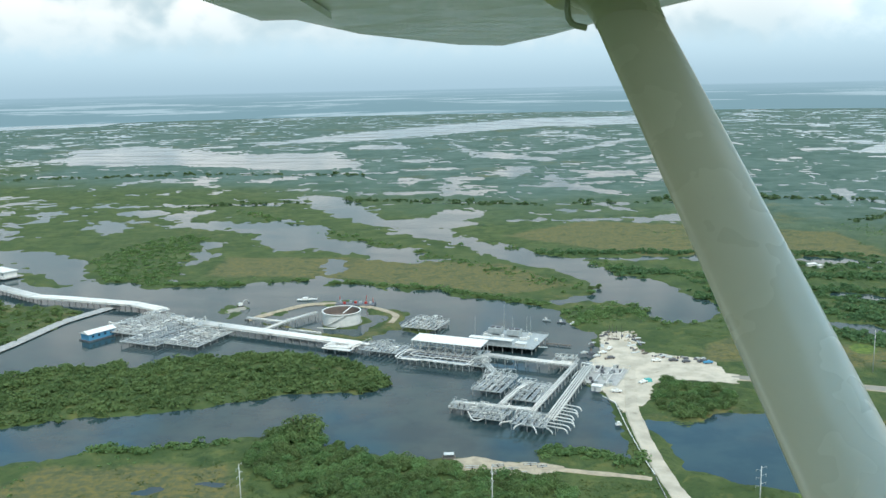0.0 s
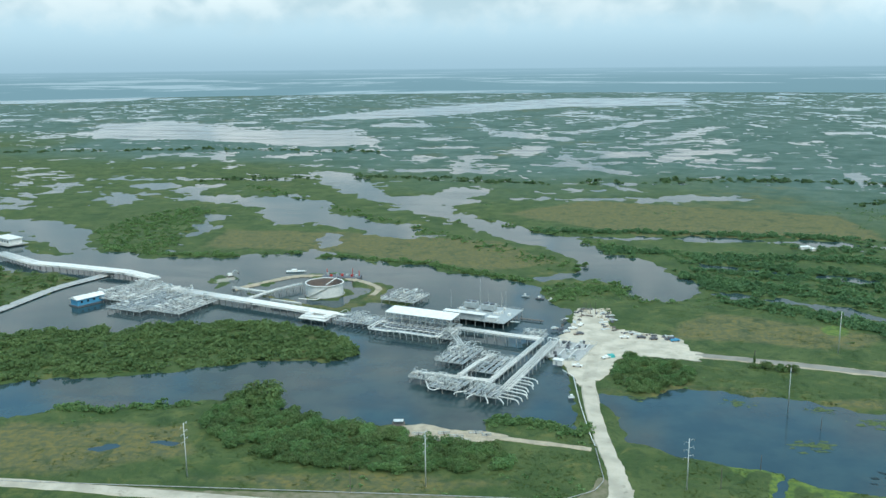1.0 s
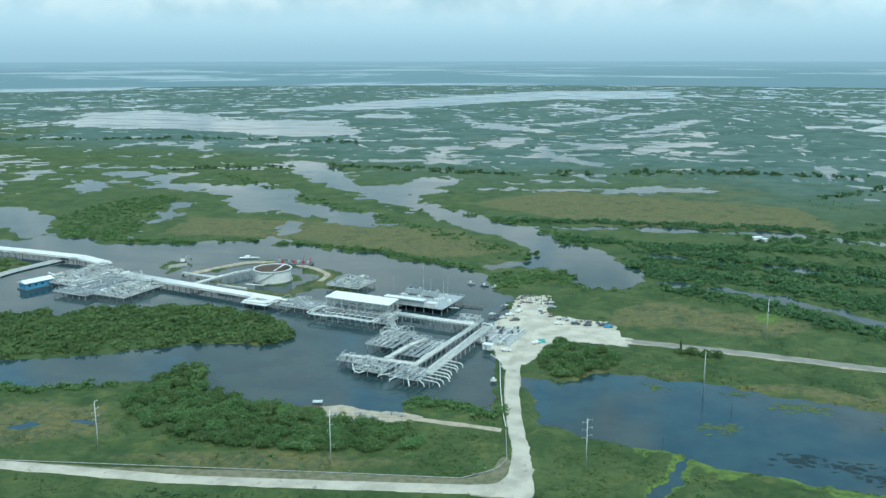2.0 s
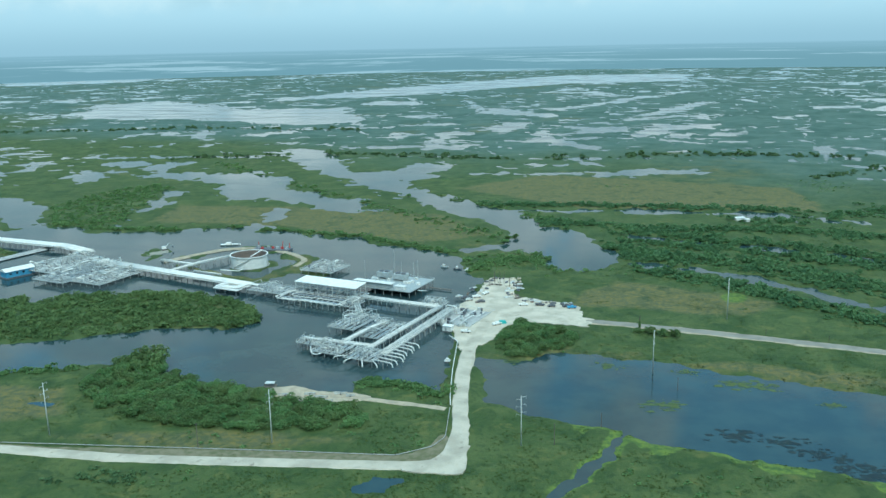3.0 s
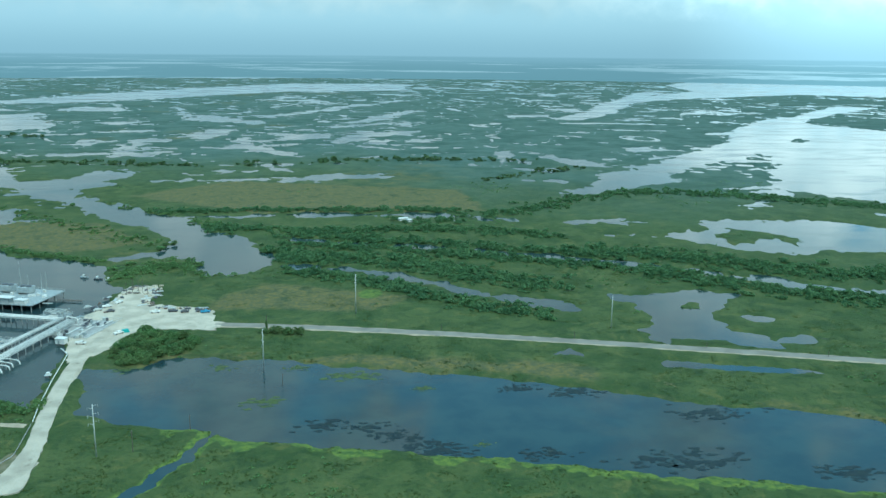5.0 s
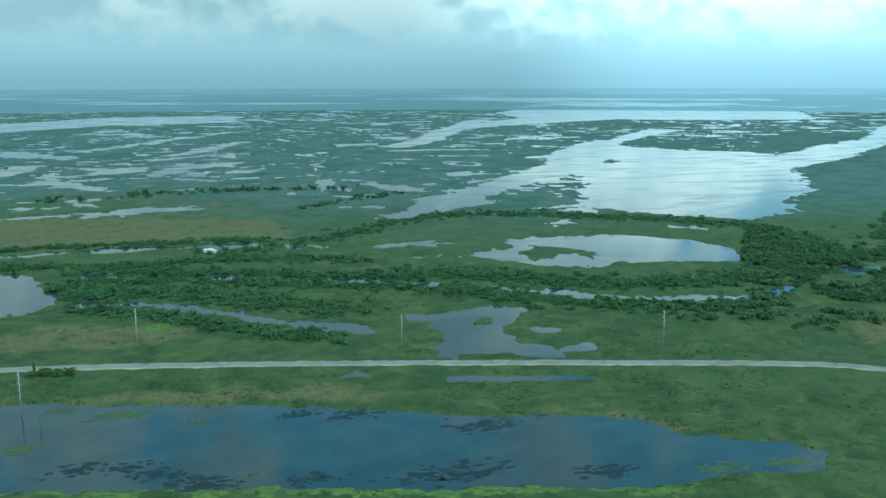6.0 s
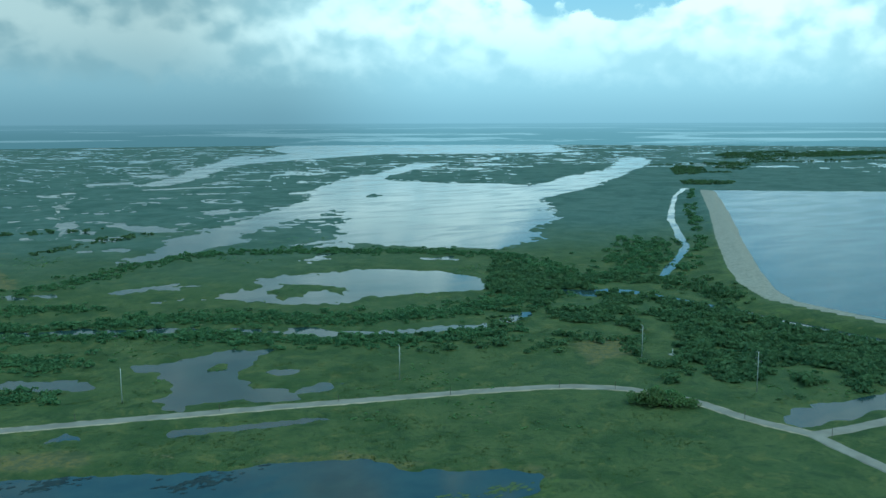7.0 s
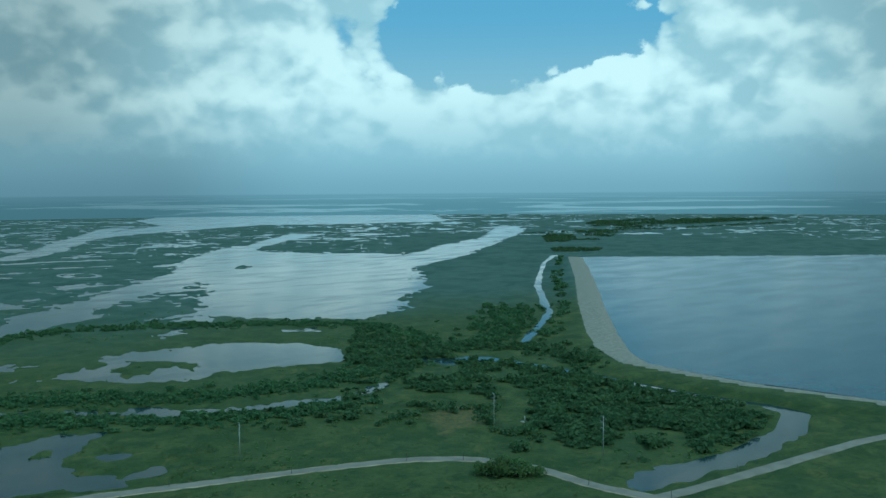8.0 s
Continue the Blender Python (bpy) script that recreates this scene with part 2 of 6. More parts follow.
# ---- mesh helpers ----
class Shape:
    """Collects the points and faces of one mesh."""

    def __init__(self):
        self.v, self.f = [], []

    def add(self, v, f):
        k = len(self.v)
        self.v += [tuple(p) for p in v]
        self.f += [tuple(k + i for i in q) for q in f]
        return self

    def box(self, c, s, rz=0.0, taper=1.0):
        cz, sz = math.cos(rz), math.sin(rz)
        v = []
        for z in (-0.5, 0.5):
            k = taper if z > 0 else 1.0
            for x, y in ((-0.5, -0.5), (0.5, -0.5), (0.5, 0.5), (-0.5, 0.5)):
                px, py = x * s[0] * k, y * s[1] * k
                v.append((c[0] + px * cz - py * sz, c[1] + px * sz + py * cz, c[2] + z * s[2]))
        return self.add(v, [(3, 2, 1, 0), (4, 5, 6, 7), (0, 1, 5, 4), (1, 2, 6, 5), (2, 3, 7, 6), (3, 0, 4, 7)])

    def tube(self, pts, r, n=6, r_end=None):
        pts = [Vector(p) for p in pts]
        v, f = [], []
        for i, p in enumerate(pts):
            d = (pts[min(i + 1, len(pts) - 1)] - pts[max(i - 1, 0)]).normalized()
            side = d.cross(Vector((0, 0, 1)))
            side = side.normalized() if side.length > 1e-3 else Vector((1, 0, 0))
            up = side.cross(d)
            k = i / max(1, len(pts) - 1)
            rad = r if r_end is None else r + (r_end - r) * k
            for j in range(n):
                a = 2 * math.pi * j / n
                v.append(p + side * (rad * math.cos(a)) + up * (rad * math.sin(a)))
        for i in range(len(pts) - 1):
            for j in range(n):
                f.append((i * n + j, i * n + (j + 1) % n, (i + 1) * n + (j + 1) % n, (i + 1) * n + j))
        f += [tuple(reversed(range(n))), tuple((len(pts) - 1) * n + j for j in range(n))]
        return self.add(v, f)

    def mesh(self, name, smooth=False):
        me = bpy.data.meshes.new(name)
        me.from_pydata(self.v, [], self.f)
        if smooth:
            me.polygons.foreach_set("use_smooth", [True] * len(me.polygons))
        me.update()
        return me


def part(name, shape, mat, parent=None, label="", smooth=False):
    me = shape if isinstance(shape, bpy.types.Mesh) else shape.mesh(name, smooth)
    if not me.materials:
        me.materials.append(mat)
    ob = new(name, me)
    ob.parent = parent
    return tagged(ob, label)


def empty(name, m, label, category, group="", kind=""):
    ob = new(name)
    ob.matrix_world = m
    ob.empty_display_size = 0.5
    return tagged(ob, label, category, group, kind)


def arc(a, b, c, n=4):
    """A rounded corner from a to c round b."""
    a, b, c = Vector(a), Vector(b), Vector(c)
    return [(1 - t) ** 2 * a + 2 * t * (1 - t) * b + t * t * c for t in (i / n for i in range(n + 1))]


def bent(pts, r):
    """A line with its corners rounded by r."""
    pts = [Vector(p) for p in pts]
    out = [pts[0]]
    for p, q, s in zip(pts, pts[1:], pts[2:]):
        k1, k2 = min(r, (p - q).length / 2), min(r, (s - q).length / 2)
        out += arc(q + (p - q).normalized() * k1, q, q + (s - q).normalized() * k2, 3)
    return out + [pts[-1]]


# ---- the plan: water and land ----
def lattice(ix, iy, seed):
    h = (ix * 374761393 + iy * 668265263 + seed * 1442695041) & 0xFFFFFFFF
    h = ((h ^ (h >> 13)) * 1274126177) & 0xFFFFFFFF
    return ((h ^ (h >> 16)) & 0xFFFF) / 32767.5 - 1


def bumps(x, y, size, octaves=3, seed=0, rough=0.5):
    total, amp = np.zeros_like(x), 1.0
    for o in range(octaves):
        u, v = x / size, y / size
        ix, iy = np.floor(u).astype(np.int64), np.floor(v).astype(np.int64)
        fx, fy = u - ix, v - iy
        fx, fy = fx * fx * (3 - 2 * fx), fy * fy * (3 - 2 * fy)
        s = seed * 17 + o
        low = lattice(ix, iy, s) * (1 - fx) + lattice(ix + 1, iy, s) * fx
        top = lattice(ix, iy + 1, s) * (1 - fx) + lattice(ix + 1, iy + 1, s) * fx
        total += amp * (low * (1 - fy) + top * fy)
        amp, size = amp * rough, size / 2.03
    return total


def line_distance(x, y, pts, closed=False):
    best = np.full_like(x, 1e9)
    ends = zip(pts, pts[1:] + pts[:1]) if closed else zip(pts, pts[1:])
    for (ax, ay), (bx, by) in ends:
        dx, dy = bx - ax, by - ay
        t = np.clip(((x - ax) * dx + (y - ay) * dy) / (dx * dx + dy * dy + 1e-9), 0, 1)
        best = np.minimum(best, (x - ax - t * dx) ** 2 + (y - ay - t * dy) ** 2)
    return np.sqrt(best)


def inside(x, y, pts):
    hit = np.zeros(x.shape, bool)
    for (ax, ay), (bx, by) in zip(pts, pts[1:] + pts[:1]):
        if ay != by:
            hit ^= ((ay > y) != (by > y)) & (x < (bx - ax) * (y - ay) / (by - ay) + ax)
    return hit


def depth_in(x, y, pts):
    """Metres inside (plus) or outside (minus) an outline, right within 90 m of it."""
    px, py = [p[0] for p in pts], [p[1] for p in pts]
    out = np.full_like(x, -90.0)
    near = (x > min(px) - 90) & (x < max(px) + 90) & (y > min(py) - 90) & (y < max(py) + 90)
    if near.any():
        d = line_distance(x[near], y[near], pts, True)
        out[near] = np.where(inside(x[near], y[near], pts), d, -d)
    return out


def depth_line(x, y, pts, width):
    px, py = [p[0] for p in pts], [p[1] for p in pts]
    out = np.full_like(x, -90.0)
    near = (x > min(px) - 90) & (x < max(px) + 90) & (y > min(py) - 90) & (y < max(py) + 90)
    if near.any():
        out[near] = width / 2 - line_distance(x[near], y[near], pts)
    return out


LAKES, CHANNELS, ISLES = [], [], []


def lake(*pts):
    LAKES.append(list(pts))


def channel(width, *pts):
    CHANNELS.append((width, list(pts)))


def isle(*pts):
    ISLES.append(list(pts))


# the lagoon with the pumping station, its islands
lake((-854, 1050), (-526, 880), (-444, 850), (-380, 805), (-335, 727), (-274, 699), (-199, 697), (-138, 715), (-99, 699), (-33, 683),
     (17, 651), (53, 632), (68, 612), (77, 576), (88, 562), (86, 511), (80, 468), (84, 439), (88, 402), (90, 363), (80, 371), (58, 375),
     (48, 372), (48, 359), (8, 362), (-21, 363), (-46, 372), (-70, 389), (-94, 380), (-131, 367), (-156, 367), (-179, 352), (-378, 293), (-833, 401))
isle((-448, 417), (-254, 473), (-195, 490), (-126, 509), (-70, 500), (-39, 478), (-28, 460), (-38, 445), (-86, 442), (-125, 418), (-168, 406), (-208, 394), (-363, 333))
isle((-540, 753), (-373, 647), (-304, 625), (-286, 607), (-293, 527), (-452, 485), (-710, 607))
isle((-486, 769), (-418, 729), (-349, 689), (-337, 696), (-399, 746), (-489, 809))
isle((-159.0, 591.5), (-142.8, 616.1), (-123.5, 642.1), (-87.8, 645.0), (-61.1, 627.8), (-40.0, 606.5), (-44.3, 581.5), (-61.2, 542.4), (-85.7, 552.0), (-159.0, 591.5), (-149.0, 592.8), (-86.5, 562.0), (-65.7, 551.4), (-53.5, 585.3), (-50.0, 605.3), (-68.3, 620.9), (-88.3, 635.0), (-117.2, 634.3), (-133.2, 613.3), (-149.0, 592.8))
isle((-174, 588), (-184, 632), (-172, 640), (-162, 626), (-161, 592))
isle((-44, 571), (-28, 556), (-15, 560), (-28, 585))
isle((-98, 586), (-94, 577), (-84, 571), (-73, 576), (-69, 586), (-73, 597), (-84, 601), (-94, 597))
# the pond beside the causeway and its outlet
lake((99, 411), (124, 409), (144, 422), (191, 415), (225, 400), (263, 387), (291, 379), (336, 355), (369, 339), (396, 324), (422, 321), (450, 302),
     (458, 283), (492, 262), (503, 248), (489, 236), (458, 244), (422, 243), (379, 258), (350, 266), (333, 273), (282, 290), (238, 304),
     (183, 319), (171, 329), (148, 337), (130, 343), (111, 353), (107, 379))
channel(3.6, (174, 333), (167, 319), (164, 306), (156, 297), (153, 286), (145, 279), (141, 269), (130, 262), (107, 244))
lake((146, 263), (172, 271), (203, 264), (232, 253), (172, 250))
lake((70, 268), (77, 281), (88, 280), (84, 269))
lake((-125, 322), (-113, 330), (-105, 329), (-113, 320))
lake((-100, 332), (-94, 337), (-84, 333), (-88, 329))
lake((386, 386), (407, 383), (437, 372), (457, 368), (466, 363), (462, 347), (458, 351), (457, 357), (439, 363), (418, 369), (399, 374), (385, 379))
lake((337, 405), (346, 411), (353, 402), (349, 399))
# the river and the ponds behind the lagoon
lake((-292, 1324), (-265, 1247), (-232, 1172), (-168, 1059), (-112, 982), (-67, 930), (-24, 873), (14, 826), (49, 786), (71, 762), (90, 728), (101, 692), (99, 673),
     (82, 661), (68, 649), (70, 634), (88, 646), (108, 650), (129, 628), (139, 591), (162, 585), (185, 615), (188, 629), (169, 686), (162, 712), (148, 728), (128, 738),
     (114, 762), (108, 797), (71, 832), (43, 854), (28, 880), (-8, 915), (-43, 969), (-43, 998), (-17, 1002), (-18, 1057), (3, 1091), (4, 1122), (-11, 1144), (-53, 1151),
     (-68, 1092), (-82, 1072), (-121, 1068), (-146, 1109), (-173, 1170), (-197, 1232), (-238, 1308))
lake((-376, 1020), (-379, 1062), (-346, 1038), (-301, 1042), (-280, 1051), (-244, 1070), (-211, 1022), (-185, 991), (-165, 942), (-129, 898), (-91, 880), (-62, 860),
     (-48, 820), (-23, 800), (-46, 797), (-83, 802), (-103, 832), (-140, 848), (-171, 870), (-180, 854), (-198, 854), (-225, 891), (-247, 916), (-265, 955), (-307, 984),
     (-343, 1002))
lake((-497, 1143), (-466, 1159), (-434, 1141), (-440, 1093), (-469, 1099))
lake((-411, 1108), (-399, 1135), (-377, 1146), (-383, 1092), (-378, 1062), (-389, 1067))
lake((-301, 909), (-275, 906), (-272, 881), (-269, 848), (-263, 802), (-259, 745), (-253, 716), (-257, 705), (-266, 723), (-268, 769), (-278, 826), (-286, 864))
lake((-139, 808), (-123, 802), (-120, 775), (-117, 736), (-118, 710), (-114, 684), (-127, 684), (-137, 724), (-137, 761), (-136, 788))
lake((-491, 1050), (-444, 1064), (-432, 1002), (-426, 950), (-435, 941))
lake((-617, 1145), (-591, 1197), (-580, 1124), (-570, 1054))
lake((-730, 1241), (-707, 1310), (-683, 1224), (-666, 1142))
channel(13.6, (65, 808), (205, 812), (334, 798), (393, 772))
channel(12, (192, 701), (266, 674), (303, 662), (356, 634), (448, 591), (491, 558), (520, 532), (553, 509), (582, 494), (649, 479), (689, 489))
channel(14, (198, 609), (250, 589), (270, 572), (297, 545), (324, 517), (367, 486))
# the great lakes further off
lake((-980, 1895), (-1210, 2400), (-1010, 2480), (-660, 2140), (-415, 2170), (-265, 1750), (-412, 1710), (-650, 1850))
lake((-740, 2435), (-550, 2985), (-225, 3565), (110, 4070), (670, 4085), (590, 3420), (120, 3275), (-160, 2935), (-365, 2650), (-610, 2545))
lake((-2345, 3640), (-2900, 4500), (-2000, 4700), (-1900, 3950))
lake((491, 899), (590, 1048), (750, 1230), (949, 1456), (1083, 1699), (1256, 1919), (1428, 2048), (1779, 2454), (1853, 2360), (1421, 1978), (1303, 1801),
     (1374, 1647), (1468, 1555), (1489, 1468), (1742, 1650), (2060, 1846), (2693, 2395), (2546, 2119), (1978, 1676), (1555, 1366), (1298, 1211),
     (1119, 961), (1050, 920), (963, 807), (866, 774), (800, 852), (750, 925), (689, 925), (670, 986), (602, 961), (522, 904))
isle((656, 979), (720, 1064), (793, 1152), (826, 1083), (750, 949), (694, 937))
isle((1050, 1430), (1090, 1477), (1109, 1454), (1064, 1416))
isle((664, 1040), (728, 1113), (748, 1086), (774, 1107), (769, 1045), (798, 1038), (750, 950), (706, 931), (675, 949))
isle((834, 1183), (909, 1274), (897, 1225), (846, 1101), (808, 1064), (822, 1143))
isle((765, 1150), (797, 1182), (822, 1163), (803, 1121), (762, 1121))
isle((1056, 1446), (1105, 1492), (1060, 1411))
lake((910, 2205), (1260, 2855), (1735, 3375), (1900, 4030), (2490, 4930), (3830, 5060), (3475, 3755), (2795, 2845), (2350, 2950), (2060, 3130), (1575, 2900), (1280, 2695))
lake((510, 678), (573, 746), (623, 750), (691, 727), (734, 691), (741, 640), (733, 596), (702, 581), (620, 618), (594, 602), (551, 628), (540, 654))
isle((552, 673), (589, 704), (615, 678), (614, 647), (603, 635), (597, 671), (571, 661), (553, 642))
isle((546, 706), (557, 722), (560, 716), (552, 697))
lake((401, 508), (427, 503), (437, 508), (463, 514), (486, 497), (471, 488), (460, 471), (449, 468), (445, 450), (449, 443), (446, 431), (464, 422), (464, 414), (471, 415), (499, 414), (496, 408), (479, 404), (466, 406), (460, 392), (444, 401), (437, 411), (436, 416), (406, 419), (401, 413), (394, 418), (398, 429), (391, 440), (401, 442), (409, 463), (411, 488), (402, 498))
lake((463, 455), (471, 459), (478, 446), (466, 441))
isle((431, 474), (447, 490), (452, 485), (450, 472), (439, 473))
lake((656, 821), (685, 844), (677, 821), (648, 798))
lake((759, 766), (799, 759), (785, 736), (754, 748))
# pools and creeks of the middle marsh
lake((-96, 1537), (-62, 1566), (-20, 1544), (-48, 1470), (-49, 1410), (-40, 1346), (-13, 1330), (-24, 1294), (-65, 1303), (-76, 1347), (-79, 1436))
lake((95, 1677), (134, 1698), (110, 1588), (120, 1463), (144, 1402), (192, 1324), (203, 1288), (170, 1289), (136, 1325), (99, 1380), (66, 1397), (86, 1464), (90, 1579))
channel(14, (-46, 1385), (7, 1399), (70, 1413))
channel(14, (-220, 1322), (-141, 1319), (-70, 1339))
channel(13, (-519, 1196), (-416, 1206), (-333, 1204), (-270, 1228), (-278, 1288))
lake((-13, 1584), (13, 1741), (80, 1750), (64, 1601), (31, 1551))
channel(22, (-312, 1631), (-214, 1648), (-93, 1711))
lake((145, 1651), (214, 1636), (280, 1611), (221, 1543), (162, 1516))
channel(26, (125, 1420), (190, 1460), (258, 1431), (346, 1371))
channel(40, (261, 1475), (303, 1579), (360, 1640), (401, 1671))
channel(9, (24, 1047), (86, 1051), (165, 1045))
lake((170, 1068), (225, 1082), (303, 1091), (304, 1062), (243, 1044), (185, 1026), (172, 1045))
lake((158, 1175), (192, 1140), (187, 1119), (156, 1146))
lake((93, 1131), (127, 1131), (111, 1115))
lake((4, 1273), (34, 1265), (32, 1245))
lake((-556, 1519), (-550, 1589), (-500, 1576), (-505, 1507), (-462, 1425), (-501, 1452))
lake((-448, 1505), (-416, 1542), (-369, 1623), (-349, 1644), (-346, 1549), (-395, 1484))
lake((-409, 2290), (-385, 2421), (-234, 2361), (-245, 2255), (-361, 2245))
lake((-243, 1892), (-191, 1948), (-139, 1900), (-173, 1845))
lake((-164, 2471), (-113, 2371), (-73, 2142), (13, 2099), (73, 1960), (130, 1925), (102, 1841), (27, 1903), (-54, 1970), (-91, 2182))
channel(45, (109, 2022), (203, 2195), (298, 2399), (483, 2691))
channel(40, (305, 1884), (363, 1986), (474, 2250))
channel(35, (263, 1777), (337, 1839), (446, 1874))
lake((552, 1297), (568, 1289), (582, 1221), (611, 1183), (607, 1136), (585, 1142), (562, 1183), (546, 1241))
lake((498, 1326), (528, 1334), (484, 1190), (475, 1178))
channel(30, (769, 1854), (859, 1843), (962, 1819))
lake((665, 1579), (702, 1580), (723, 1539), (686, 1528))
channel(20, (796, 1696), (845, 1673), (898, 1663))
lake((962, 1607), (1037, 1620), (1012, 1565))
lake((449, 750), (480, 757), (504, 772), (502, 751), (521, 745), (492, 738), (475, 749))
lake((458, 694), (484, 691), (479, 680), (461, 683))
channel(75, (814, 1979), (964, 2205), (1130, 2565), (1404, 3069), (1532, 3285))
lake((467, 1020), (507, 1016), (504, 999))
lake((478, 1120), (540, 1115), (534, 1087))
lake((687, 2099), (790, 2098), (776, 2038), (680, 2028))
channel(9, (1698, 1233), (1550, 1124), (1383, 980), (1256, 867), (1163, 771), (1104, 712), (1065, 668), (1029, 640), (953, 587), (895, 546))
# the reservoir behind its embankment, the ditch before it
RESERVOIR = [(1706, 1166), (1381, 867), (1138, 652), (989, 515), (927, 452), (893, 403), (891, 349), (892, 305), (898, 281), (930, 60), (1900, 20), (2300, 640)]
EMBANKMENT = [(1652, 1147), (1336, 855), (1067, 613), (891, 454), (867, 418), (861, 377), (860, 330), (861, 288), (866, 265), (912, 62)]
lake(*RESERVOIR)
channel(12, (755, 546), (815, 510), (822, 461), (828, 408), (826, 352))
channel(18, (826, 358), (831, 309), (842, 273), (836, 247), (790, 227), (748, 223), (699, 225), (652, 231))


def smooth(x, lo, hi):
    t = np.clip((x - lo) / (hi - lo), 0, 1)
    return t * t * (3 - 2 * t)


def water_at(x, y):
    """Metres into the water (plus) or onto the land (minus)."""
    far = np.hypot(x - 165, y + 10)
    d = np.full_like(x, -90.0)
    for pts in LAKES:
        d = np.maximum(d, depth_in(x, y, pts))
    for width, pts in CHANNELS:
        d = np.maximum(d, depth_line(x, y, pts, width))
    for pts in ISLES:
        d = np.minimum(d, -depth_in(x, y, pts))
    ragged = np.clip(far * 0.006 - 0.8, 1.3, 14)
    tame = smooth(depth_line(x, y, EMBANKMENT, 0.0), -130, -60) * smooth(x, 640, 740)
    d += ragged * (1 - 0.9 * tame) * (bumps(x, y, 24.0, 4, 3, 0.72) * np.where(far < 700, 1, 1.5) + smooth(far, 380, 800) * 1.15 * bumps(x, y, 95.0, 4, 4, 0.7))
    d += np.where(far < 800, 1.7 * (1 - tame) * bumps(x, y, 6.5, 3, 6), 0)
    d += smooth(far, 420, 620) * (1 - tame) * np.clip(far * 0.0075, 0, 7.5) * bumps(x, y, 17.0, 3, 19, 0.7)
    # the open marsh: winding creeks and pools without number
    wild = smooth(far, 900, 1200) * (1 - smooth(x - 0.9 * y, 40, 260))
    wild = np.maximum(wild, smooth(far, 2300, 3000))
    pools = bumps(x, y, 150.0, 5, 7, 0.72) + 0.35 * bumps(x, y, 700.0, 2, 8)
    creek = np.abs(bumps(x + 40 * bumps(x, y, 120.0, 2, 12), y, 330.0, 3, 9, 0.5))
    out = smooth(far, 1900, 2900)
    g = np.maximum((pools - 1.08 + 0.28 * out) * 50, (0.012 + 0.016 * out - creek) * 200 + 4 * bumps(x, y, 60.0, 2, 14))
    g = np.maximum(g, (bumps(x, y, 60.0, 4, 15, 0.7) - 1.06 + 0.10 * out) * 25)
    g = np.maximum(g, (bumps(x, y * 1.4, 34.0, 3, 16, 0.6) + 0.3 * bumps(x, y, 260.0, 2, 18) - 1.06) * 14)
    return np.maximum(d, np.where(wild > 0.02, g - (1 - wild) * 45, -90.0))


def embankment_at(x, y):
    """The height of the reservoir's bank."""
    d = line_distance(x, y, EMBANKMENT)
    return 4.2 * np.clip((34 - d) / 22, 0, 1) * smooth(x, 650, 700)


BROWN = [[(-238, 736), (-110, 727), (31, 669), (85, 697), (28, 784), (-113, 814), (-243, 821)],
         [(144, 504), (248, 491), (277, 520), (179, 563)], [(26, 935), (163, 821), (380, 814), (378, 944), (123, 1038)],
         [(206, 408), (268, 389), (346, 366), (346, 384), (231, 415)], [(632, 359), (675, 369), (706, 399), (657, 406)],
         [(-63, 301), (12, 290), (61, 309), (12, 314)], [(-170, 345), (-90, 350), (-76, 322), (-126, 295), (-190, 300)]]


def land_height(x, y, w):
    """Ground level where water_at() is w."""
    z = np.clip(-w * 0.22, -1.6, 0.55)
    z = z + np.where(w < 0, smooth(-w, 0.5, 8) * (0.22 + 0.14 * bumps(x, y, 9.0, 3, 21, 0.6)), 0)
    bank = embankment_at(x, y)
    return np.where(bank > 0.05, np.where(w > 0, np.minimum(bank - 0.35 * w, 4.2), np.maximum(z, bank)), z)


